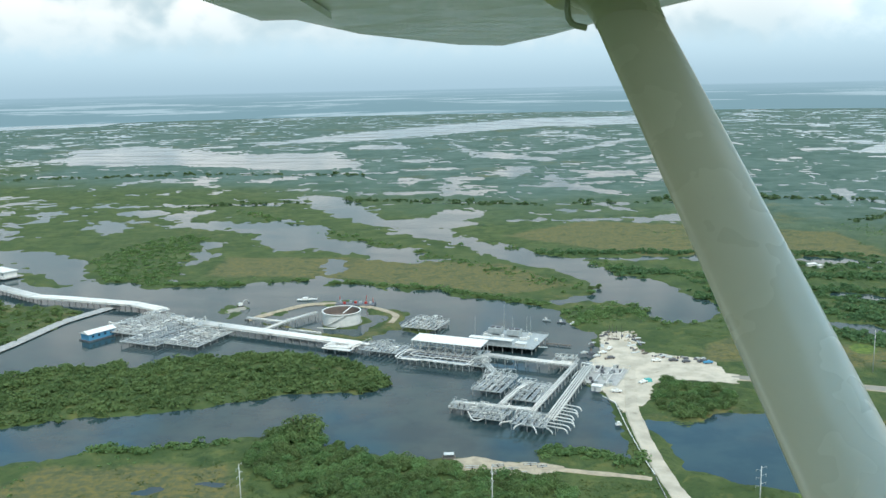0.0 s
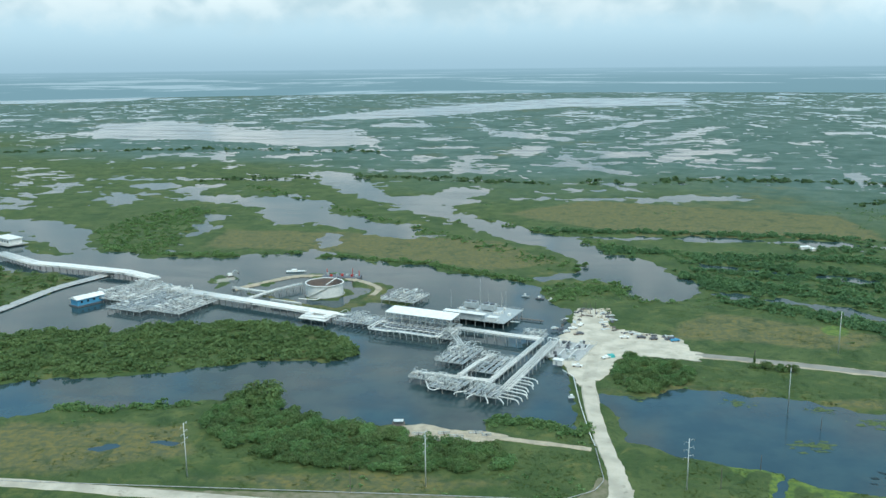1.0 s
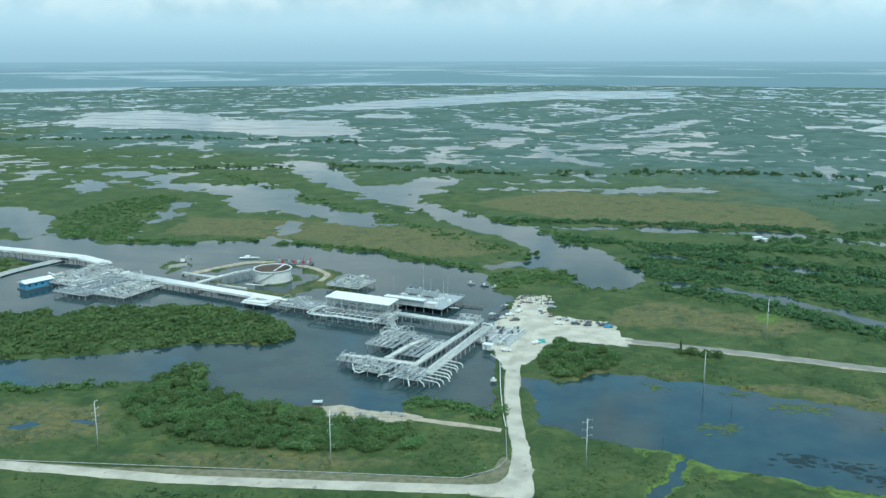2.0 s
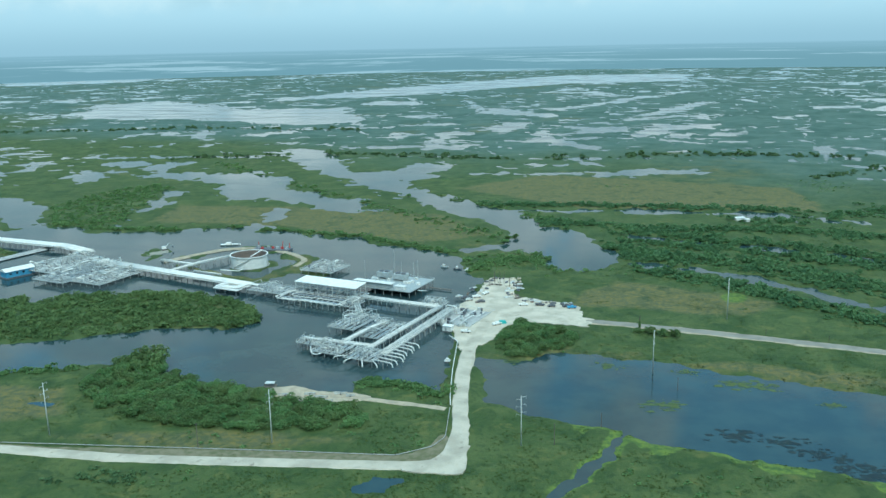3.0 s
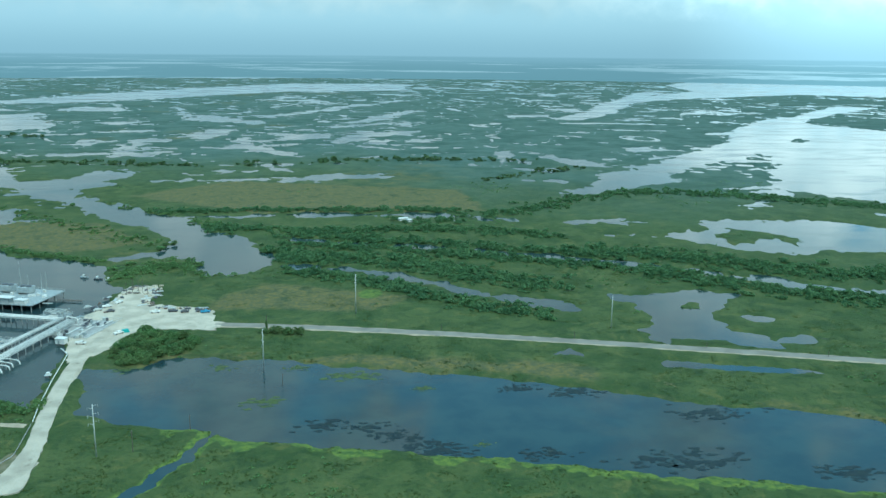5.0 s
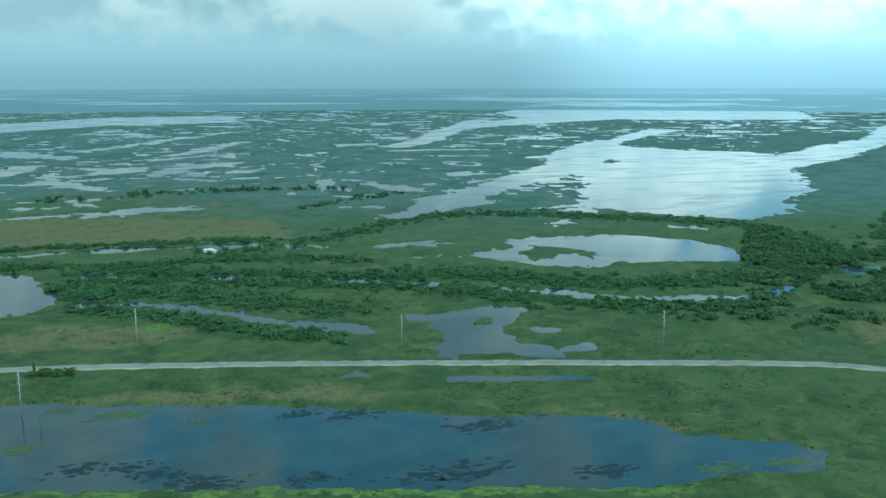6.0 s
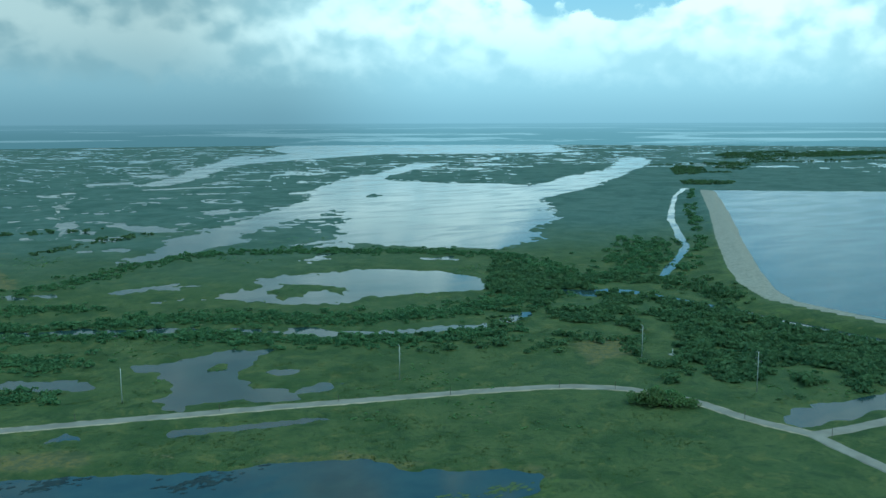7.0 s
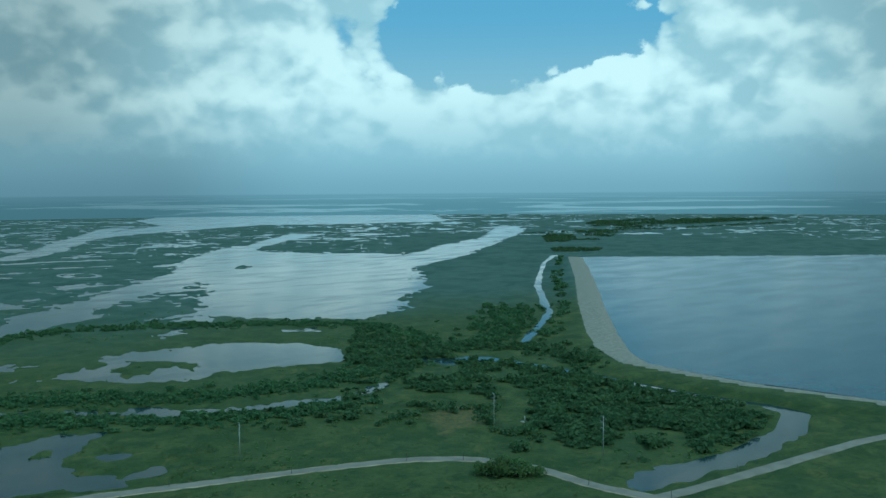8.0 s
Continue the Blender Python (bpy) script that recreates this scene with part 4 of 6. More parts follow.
    wood("lagoon_bushes", [
        in_area(rng, [(-378, 804), (-366, 900), (-340, 960), (-300, 930), (-272, 784), (-254, 708), (-310, 716), (-335, 735)], 577),
        along(rng, [(-330, 730), (-270, 706), (-199, 704), (-138, 720), (-99, 706), (-33, 690), (17, 658), (53, 640), (70, 640)], 8, 402),
        along(rng, [(70, 590), (93, 607), (116, 622), (133, 612), (150, 590)], 22, 192),
        along(rng, [(44, 370), (60, 373), (80, 368), (92, 358)], 9, 87),
        along(rng, [(-180, 356), (-156, 365), (-131, 365), (-94, 378)], 6, 78),
        along(rng, [(-330, 1140), (-150, 930), (0, 780), (90, 690)], 16, 210),
        along(rng, [(-20, 900), (60, 830), (130, 760)], 16, 122),
    ], 1.2, 2.6, "green waterside bushes round the lagoon", LEAF)
    wood("island_bushes", [in_area(rng, ISLES[0], 2400, 1.0), along(rng, ISLES[0][1:8], 7, 330), in_area(rng, ISLES[1], 900, 1.5)], 1.7, 3.3,
         "thick green bushes covering the islands in the lagoon", LEAF)
    wood("roadside_bushes", [along(rng, [(-46, 264), (-33, 270), (-19, 267), (-9, 273)], 6, 46)], 0.9, 1.9, "low dark bushes on the verge of the shell road")
    far = []
    for line, n in (([(-420, 1190), (-160, 1240), (60, 1180)], 130), ([(-1000, 1560), (-560, 1640), (-240, 1600)], 130), ([(120, 1180), (300, 1230), (520, 1200)], 90),
                    ([(420, 1020), (500, 1080), (570, 1120)], 40), ([(2300, 1900), (2900, 1750), (3600, 1700)], 380)):
        far.append(along(rng, line, 24, n))
    wood("far_trees", far, 2.5, 5.0, "lines of dark trees far out on the marsh", clumps=coarse)


def plant_reeds():
    rng = np.random.RandomState(9)
    blades = []
    for k in range(8):
        r = np.random.RandomState(200 + k)
        v, f = [], []
        for j in range(4):
            a = r.uniform(0, 2 * math.pi)
            c, s = math.cos(a), math.sin(a)
            o = r.uniform(-0.3, 0.3, 2)
            w, h, lean = r.uniform(0.3, 0.5), r.uniform(0.15, 0.35), r.uniform(0.6, 1.0)
            i = len(v)
            v += [(o[0] - s * w, o[1] + c * w, -0.1), (o[0] + s * w, o[1] - c * w, -0.1), (o[0] + c * lean, o[1] + s * lean, h)]
            f.append((i, i + 1, i + 2))
        blades.append((np.array(v), np.array(f)))
    x, y = rng.uniform(-140, 720, 190000), rng.uniform(225, 700, 190000)
    clump = bumps(x, y, 7.0, 3, 55, 0.6) + 0.5 * bumps(x, y, 40.0, 2, 56)
    near = np.hypot(x - 165, y + 10)
    keep = (clump > 0.12 + 0.0011 * (near - 250)) & on_land(x, y, 0.3)
    x, y = x[keep][:34000], y[keep][:34000]
    v, f = spread(blades, list(zip(x, y, ground_level(x, y))), rng.uniform(0.4, 0.95, len(x)), rng)
    tagged(new("reeds", mesh_of("reeds", v, f, REED)), "tufts of green and straw-coloured marsh reeds", "reeds", kind="stuff")


plant_trees()
plant_woods()
plant_reeds()


def plant_shrubs():
    rng = np.random.RandomState(17)
    low = [leaf_cloud(np.random.RandomState(120 + k), 5, 26, 0.36, 0.5, 1.0) for k in range(6)]
    x, y = rng.uniform(-350, 900, 60000), rng.uniform(230, 1000, 60000)
    keep = (bumps(x, y, 60.0, 3, 81, 0.6) + 0.6 * bumps(x, y, 14.0, 2, 82) > 0.80) & on_land(x, y, 0.4) & (embankment_at(x, y) < 0.1)
    x, y = x[keep][:1700], y[keep][:1700]
    v, f = spread(low, list(zip(x, y, ground_level(x, y) - 0.1)), rng.uniform(0.6, 1.7, len(x)), rng, (0.3, 0.6))
    tagged(new("marsh_shrubs", mesh_of("marsh_shrubs", v, f, LEAF)), "low green shrubs scattered over the marsh", "shrubs", kind="stuff")


plant_shrubs()


# ---- the pumping station on piles ----
STATION = pose(76, 490, 0, 0, 0, 161.33)


def piles(parent, spots, top, r=0.22):
    for a, b in spots:
        part("support_post", Shape().tube([(a, b, -1.6), (a, b, top)], r, 6), CONCRETE, parent)


def rail(parent, pts, z, gap=3.0):
    s = Shape()
    for p, q in zip(pts, pts[1:]):
        d = math.hypot(q[0] - p[0], q[1] - p[1])
        for h in (0.55, 1.1):
            s.tube([(p[0], p[1], z + h), (q[0], q[1], z + h)], 0.05, 4)
        for i in range(max(1, int(d / gap)) + 1):
            k = i / max(1, int(d / gap))
            x, y = p[0] + (q[0] - p[0]) * k, p[1] + (q[1] - p[1]) * k
            s.tube([(x, y, z), (x, y, z + 1.1)], 0.05, 4)
    part("handrail", s, GALV, parent)


def deck_box(parent, a0, a1, b0, b1, z, mat=None, thick=0.35):
    s = Shape().box(((a0 + a1) / 2, (b0 + b1) / 2, z - thick / 2), (abs(a1 - a0), abs(b1 - b0), thick))
    part("deck", s, mat or GREY, parent)


def pipe(parent, pts, r=0.35, mat=None, corner=1.4):
    part("pipe", Shape().tube(bent(pts, corner), r, 8), mat or WHITE, parent, smooth=True)


def open_deck(parent, a0, a1, b0, b1, z, gap=1.6, mat=None):
    """A steel frame of edge beams and cross beams with grating strips between."""
    s = Shape()
    for b in (b0, (b0 + b1) / 2, b1):
        s.box(((a0 + a1) / 2, b, z - 0.2), (a1 - a0 + 0.3, 0.3, 0.4))
    n = max(2, int((a1 - a0) / gap))
    for i in range(n + 1):
        s.box((a0 + (a1 - a0) * i / n, (b0 + b1) / 2, z - 0.2), (0.2, b1 - b0, 0.3))
    part("deck_frame", s, GALV, parent)
    g = Shape()
    for i in range(0, n, 2):
        g.box((a0 + (a1 - a0) * (i + 0.5) / n, (b0 + b1) / 2, z - 0.06), ((a1 - a0) / n * 0.86, b1 - b0 - 0.4, 0.06))
    part("grating", g, mat or GRATING, parent)


def walkway(label, pts, width, z, pipes, group="pipe walkways", r=0.4, mat=None):
    """A narrow deck on piles that carries pipes."""
    ob = empty("pipe_walkway", STATION, label, "pipe walkway", group)
    for p, q in zip(pts, pts[1:]):
        p, q = Vector((*p, 0)), Vector((*q, 0))
        d = q - p
        ang = math.atan2(d.y, d.x)
        side = Vector((-d.y, d.x, 0)).normalized() * (width * 0.4)
        s = Shape()
        if mat:
            s.box(((p.x + q.x) / 2, (p.y + q.y) / 2, z - 0.2), (d.length + width * 0.3, width, 0.35), ang)
        else:
            for k in (-1, 1):
                m = (p + q) / 2 + side * k
                s.box((m.x, m.y, z - 0.2), (d.length + width * 0.5, 0.3, 0.4), ang)
            for i in range(int(d.length / 2.2) + 1):
                m = p + d * (i * 2.2 / d.length)
                s.box((m.x, m.y, z - 0.12), (0.55, width, 0.2), ang)
        part("deck", s, mat or GALV, ob)
        n = max(1, int(d.length / 6))
        piles(ob, [tuple((p + d * (i / n) + side * k)[:2]) for i in range(n + 1) for k in (-1, 1)], z - 0.4)
    for k in range(pipes):
        off = (k - (pipes - 1) / 2) * width / max(1, pipes)
        line = []
        for i, p in enumerate(pts):
            p = Vector((*p, 0))
            prev = Vector((*pts[max(0, i - 1)], 0))
            nxt = Vector((*pts[min(len(pts) - 1, i + 1)], 0))
            d = (nxt - prev).normalized()
            line.append(p + Vector((-d.y, d.x, 0)) * off + Vector((0, 0, z + 0.15 + r)))
        pipe(ob, line, r * (0.75 if k % 2 else 0.95))
        if k in (0, pipes - 1):
            rail(ob, [tuple((q + Vector((0, 0, 0)))[:2]) for q in line], z)
    return ob


def platform(label, a0, a1, b0, b1, z, seed, pipes=12, vessels=3, group="process platforms", mat=None, tall=2.2, fat=1.0):
    """An open deck on piles crowded with thin pipework, frames, vessels and valves."""
    rng = random.Random(seed)
    ob = empty("process_platform", STATION, label, "process platform", group)
    open_deck(ob, a0, a1, b0, b1, z, 1.7, mat)
    na, nb = max(2, int((a1 - a0) / 6) + 1), max(2, int((b1 - b0) / 7) + 1)
    piles(ob, [(a0 + 0.6 + (a1 - a0 - 1.2) * i / (na - 1), b0 + 0.6 + (b1 - b0 - 1.2) * j / (nb - 1)) for i in range(na) for j in range(nb)], z - 0.4, 0.2)
    rail(ob, [(a0, b0), (a1, b0), (a1, b1), (a0, b1), (a0, b0)], z)
    for _ in range(pipes):
        h = z + rng.choice((0.5, 0.9, 1.5, tall, tall + 1.0))
        p = [rng.uniform(a0 + 0.5, a1 - 0.5), rng.uniform(b0 + 0.5, b1 - 0.5)]
        line = [(p[0], p[1], z), (p[0], p[1], h)]
        for i in range(rng.choice((2, 3, 3))):
            if (i + seed) % 2:
                p[0] = min(a1 - 0.5, max(a0 + 0.5, p[0] + rng.uniform(-9, 9)))
            else:
                p[1] = min(b1 - 0.5, max(b0 + 0.5, p[1] + rng.uniform(-9, 9)))
            line.append((p[0], p[1], h))
        line.append((p[0], p[1], z))
        pipe(ob, line, fat * rng.choice((0.09, 0.12, 0.16, 0.24)), rng.choice((WHITE, WHITE, GALV, GREY)), corner=0.6)
    # portal frames that carry the upper pipes
    for _ in range(max(2, pipes // 8)):
        x0, y0 = rng.uniform(a0 + 0.4, (a0 + a1) / 2), rng.uniform(b0 + 0.4, (b0 + b1) / 2)
        x1, y1 = min(a1 - 0.4, x0 + rng.uniform(4, 9)), min(b1 - 0.4, y0 + rng.uniform(3, 7))
        h = z + tall + rng.uniform(0.6, 1.6)
        s = Shape()
        for x, y in ((x0, y0), (x1, y0), (x1, y1), (x0, y1)):
            s.box((x, y, (z + h) / 2), (0.2, 0.2, h - z))
        for y in (y0, y1):
            s.box(((x0 + x1) / 2, y, h), (x1 - x0, 0.2, 0.25))
        for x in (x0, (x0 + x1) / 2, x1):
            s.box((x, (y0 + y1) / 2, h), (0.2, y1 - y0, 0.25))
        part("pipe_frame", s, GALV, ob)
    for _ in range(vessels):
        x, y = rng.uniform(a0 + 2, a1 - 2), rng.uniform(b0 + 1.5, b1 - 1.5)
        l, r = rng.uniform(1.2, 2.2), rng.uniform(0.35, 0.65)
        s = Shape()
        if rng.random() < 0.6:
            s.tube([(x - l, y, z + r + 0.5), (x - l + 0.2, y, z + r + 0.5), (x + l, y, z + r + 0.5)], r, 10)
            s.box((x - l * 0.6, y, z + 0.3), (0.3, r * 1.4, 0.6)).box((x + l * 0.6, y, z + 0.3), (0.3, r * 1.4, 0.6))
        else:
            s.tube([(x, y, z), (x, y, z + l * 1.3), (x, y, z + l * 1.3 + 0.4)], r, 10, r * 0.85)
        part("vessel", s, rng.choice((WHITE, GREY, GALV)), ob)
    for _ in range(vessels * 2 + 2):
        x, y = rng.uniform(a0 + 1, a1 - 1), rng.uniform(b0 + 1, b1 - 1)
        part("valve", Shape().box((x, y, z + 0.5), (0.7, 0.5, 1.0)).tube([(x, y, z + 1.0), (x, y, z + 1.5)], 0.08, 5).tube([(x - 0.35, y, z + 1.5), (x + 0.35, y, z + 1.5)], 0.1, 6), rng.choice((DARKSTEEL, GREY)), ob)
    return ob


def tank():
    ob = empty("storage_tank", STATION @ pose(182, -40, 0.8), "large white open-topped steel storage tank on a grassy dike", "tank")
    n, r, h = 48, 13.2, 8.1
    shell, roof = Shape(), Shape()
    ring = [(math.cos(2 * math.pi * i / n), math.sin(2 * math.pi * i / n)) for i in range(n)]
    prof = [(r, 0), (r, h), (r + 0.7, h), (r + 0.7, h + 0.4), (r - 0.3, h + 0.4), (r - 0.3, h)]
    for k, (q, z) in enumerate(prof):
        shell.v += [(x * q, y * q, z) for x, y in ring]
    for k in range(len(prof) - 1):
        for i in range(n):
            shell.f.append((k * n + i, k * n + (i + 1) % n, (k + 1) * n + (i + 1) % n, (k + 1) * n + i))
    part("shell", shell, WHITE, ob, smooth=False)
    inner = Shape()
    inner.v = [(x * (r - 0.3), y * (r - 0.3), z) for z in (h, h - 5.2) for x, y in ring]
    inner.f = [(i, (i + 1) % n, n + (i + 1) % n, n + i) for i in range(n)]
    part("inner_wall", inner, RUST, ob, "rust-brown inside of the shell")
    roof.v = [(x * (r - 0.3), y * (r - 0.3), h - 5.0) for x, y in ring] + [(0, 0, h - 4.7)]
    roof.f = [(i, (i + 1) % n, n) for i in range(n)]
    part("floating_roof", roof, RUST, ob, "rust-stained floating roof")
    for z in (3.4, 6.8):
        s = Shape()
        s.v = [(x * (r + d), y * (r + d), z + e) for d, e in ((0.0, -0.06), (0.09, -0.06), (0.09, 0.06), (0.0, 0.06)) for x, y in ring]
        s.f = [(k * n + i, k * n + (i + 1) % n, ((k + 1) % 4) * n + (i + 1) % n, ((k + 1) % 4) * n + i) for k in range(4) for i in range(n)]
        part("hoop", s, WHITE, ob)
    s = Shape()
    for i in range(26):
        a = 1.2 + i * 0.045
        s.box((math.cos(a) * (r + 0.6), math.sin(a) * (r + 0.6), 0.3 + i * h / 26), (0.9, 0.7, 0.08), a)
    part("stair", s, GALV, ob)
    part("roof_ladder", Shape().tube([(-2, -r + 0.5, h + 0.8), (-1, 0, h - 1.8)], 0.4, 6), WHITE, ob)
    part("base_ring", Shape().tube([(x * (r + 0.8), y * (r + 0.8), 0.05) for x, y in ring + ring[:1]], 0.35, 6), CONCRETE, ob)
    s = Shape()
    s.tube([(-6, r + 0.2, 1.0), (-6, r + 7, 1.0), (4, r + 14, 2.5)], 0.35, 8)
    part("outlet_pipe", s, WHITE, ob, smooth=True)


def canopy():
    ob = empty("pump_canopy", STATION, "long white metal roof on columns over the pump deck", "canopy")
    a0, a1, b0, b1, z = 57, 103, -0.5, 12.5, 4.0
    open_deck(ob, a0 - 1, a1 + 1, b0 - 1, b1 + 1, z, 2.4)
    mid = (b0 + b1) / 2
    back, front = 11.2, 10.4
    s = Shape()
    s.add([(a0, b0, back), (a1, b0, back), (a1, b1, front), (a0, b1, front), (a0, b0, back - 0.3), (a1, b0, back - 0.3), (a1, b1, front - 0.3), (a0, b1, front - 0.3)],
          [(0, 1, 2, 3), (7, 6, 5, 4), (0, 4, 5, 1), (1, 5, 6, 2), (2, 6, 7, 3), (3, 7, 4, 0)])
    part("roof", s, WHITE, ob, "bright white sheet-metal roof")
    for i in range(24):
        a = a0 + 1 + (a1 - a0 - 2) * i / 23
        s = Shape().add([(a - 0.06, b0, back + 0.05), (a + 0.06, b0, back + 0.05), (a + 0.06, b1, front + 0.05), (a - 0.06, b1, front + 0.05), (a - 0.06, b0, back), (a + 0.06, b0, back), (a + 0.06, b1, front), (a - 0.06, b1, front)],
                        [(0, 1, 2, 3), (0, 4, 5, 1), (1, 5, 6, 2), (2, 6, 7, 3), (3, 7, 4, 0)])
        part("roof_seam", s, WHITE, ob)
    for i in range(9):
        a = a0 + 0.6 + (a1 - a0 - 1.2) * i / 8
        for b, top in ((b0 + 0.4, back - 0.4), (mid, 10.4), (b1 - 0.4, front - 0.3)):
            part("column", Shape().box((a, b, (z + top) / 2), (0.32, 0.32, top - z)), GALV, ob)
        part("beam", Shape().box((a, mid, 9.95), (0.25, b1 - b0 - 1, 0.35)), GALV, ob)
    for b in (b0 + 0.4, b1 - 0.4):
        part("girt", Shape().box(((a0 + a1) / 2, b, 7.2), (a1 - a0 - 1, 0.16, 0.25)), GALV, ob)
    for i in range(7):
        a = a0 + 4 + i * 6.3
        s = Shape().box((a, mid, 4.7), (2.4, 3.6, 1.3)).tube([(a - 0.9, mid - 3.6, 4.8), (a - 0.9, mid + 3.6, 4.8)], 0.4, 8).tube([(a + 0.7, mid, 5.3), (a + 0.7, mid, 6.6)], 0.28, 8)
        part("pump", s, GREY if i % 2 else GALV, ob)
    piles(ob, [(a0 + i * 5.6, b) for i in range(9) for b in (b0, mid, b1)], 3.6)
    rail(ob, [(a0 - 1, b1 + 1), (a1 + 1, b1 + 1)], z)
    loop = empty("pipe_loop", STATION, "white pipes on posts looping round the front of the pump deck", "pipe loop")
    for k, (x0, x1, y0, y1) in enumerate(((106, 60, 15, 31), (104, 58, 15.5, 29.4), (100, 52, 16, 22))):
        h = 4.3 - 0.4 * (k == 2)
        pipe(loop, [(x0 - 3, y0 - 4, h), (x0, y0, h), (x0, y1 - 2, h), (x0 - 4, y1, h), (x0 - 16, y1, h), (x0 - 18, y1 - 1.5, h), (x1, y1 - 0.8, h), (x1, y0 - 2, h)], 0.3)
    for i in range(12):
        a = 58 + i * 4.2
        for b in (16, 22.5, 29):
            part("support_post", Shape().tube([(a, b, -1.6), (a, b, 3.9)], 0.2, 6), CONCRETE, loop)
        part("cross_beam", Shape().box((a, 22.5, 3.75), (0.3, 16, 0.3)), GALV, loop)
    part("walk_grating", Shape().box((81, 25.6, 3.95), (46, 1.6, 0.1)).box((81, 17.5, 3.95), (46, 1.6, 0.1)), GRATING, loop)
    rail(loop, [(58, 30.4), (104, 30.4)], 3.9)


def control_platform():
    ob = empty("control_platform", STATION, "wide white deck on piles with cooling units and masts", "platform")
    deck_box(ob, 33, 73, -47, -13, 4.0, GREY)
    piles(ob, [(34 + i * 6.3, -46 + j * 8) for i in range(7) for j in range(5)], 3.5, 0.26)
    rail(ob, [(33, -13), (73, -13), (73, -47), (33, -47), (33, -13)], 4.0)
    part("shed_wall", Shape().box((61, -15.8, 5.7), (26, 4.0, 3.4)), GREY, ob)
    part("shed_roof", Shape().box((61, -15.8, 7.6), (28.5, 5.2, 0.3)), WHITE, ob, "white flat shed roof")
    part("low_roof", Shape().box((42, -17, 6.2), (7, 4.5, 0.3)).box((42, -17, 5.1), (6.4, 4, 2.0)), WHITE, ob)
    for a, b in ((66, -38), (53, -37)):
        s = Shape().box((a, b, 6.6), (8.5, 6.5, 3.4))
        part("cooler", s, GREY, ob, "grey boxed cooling unit")
        for d in (-2.1, 2.1):
            part("fan_ring", Shape().tube([(a + d, b, 8.3), (a + d, b, 9.0)], 1.7, 14), DARKSTEEL, ob)
        for d in (-3.6, 3.6):
            part("cooler_leg", Shape().box((a + d, b, 4.5), (0.4, 6, 1.0)), GALV, ob)
    for a, b, h in ((79, -34, 12), (63, -46, 18), (57, -45, 10), (47, -44, 11), (45, -46, 12)):
        part("mast", Shape().tube([(a, b, 3.8), (a, b, 4 + h)], 0.14, 6, 0.07), GALV, ob)
    rng = random.Random(4)
    for i in range(16):
        a, b = rng.uniform(36, 71), rng.uniform(-45, -20)
        part("equipment_box", Shape().box((a, b, 4.0 + 0.7), (rng.uniform(1, 3.2), rng.uniform(1, 2.5), 1.4)), rng.choice((WHITE, GREY, GALV)), ob)
    part("boat_landing", Shape().box((24, -38, 1.0), (16, 1.6, 0.3)), WOOD, ob)
    piles(ob, [(18, -38), (24, -38), (30, -38)], 1.2, 0.2)
    part("gangway", Shape().box((30, -24, 2.6), (6, 1.4, 0.25), 0.2), GALV, ob)


def goosenecks():
    rng = random.Random(21)
    for i in range(8):
        b = 71 + i * 4.2
        ob = empty("gooseneck_pipe", STATION, "white pipe reaching off the jetty and bending down over the water", "pipe", "gooseneck pipes")
        a1 = -17.2 - 0.35 * i + rng.uniform(-1.6, 0.8)
        z = 3.9 + rng.uniform(-0.2, 0.2)
        part("pipe", Shape().tube(bent([(-9, b, z + 0.4), (-12, b - 0.3, z + 0.2), (a1 + 1.6, b - 0.6, z - 0.2), (a1, b - 0.2, z - 0.5), (a1 - 0.9, b + 0.6, z - 1.9)], 0.9), 0.27, 8), WHITE, ob, smooth=True)
        part("flange", Shape().tube([(-11.4, b - 0.2, z + 0.25), (-11.2, b - 0.2, z + 0.25)], 0.54, 10), GALV, ob)
        part("support_post", Shape().tube([(-14, b - 0.4, -1.6), (-14, b - 0.4, z - 0.4)], 0.18, 6), CONCRETE, ob)
    for i, (a, b, u, v) in enumerate(((-8, 101, -6, 5), (-3, 102, -4, 6), (2, 102, 2, 5), (7, 101, 5, 3))):
        ob = empty("gooseneck_pipe", STATION, "short white elbow pipe at the jetty head", "pipe", "gooseneck pipes")
        part("pipe", Shape().tube(bent([(a, b, 4.4), (a + u * 0.7, b + v * 0.7, 4.2), (a + u, b + v, 4.0), (a + u * 1.1, b + v * 1.1, 2.9)], 0.8), 0.28, 8), WHITE, ob, smooth=True)
        part("flange", Shape().tube([(a + u * 0.3, b + v * 0.3, 4.32), (a + u * 0.33, b + v * 0.33, 4.31)], 0.46, 10), GALV, ob)
    drop = empty("drop_pipe", STATION, "white pipe sagging off the outer platform", "pipe")
    part("pipe", Shape().tube(bent([(32, 96, 4.0), (30, 99, 3.6), (28, 101, 2.4), (25, 101.5, 2.2), (23, 99, 2.6)], 1.0), 0.3, 8), WHITE, drop, smooth=True)


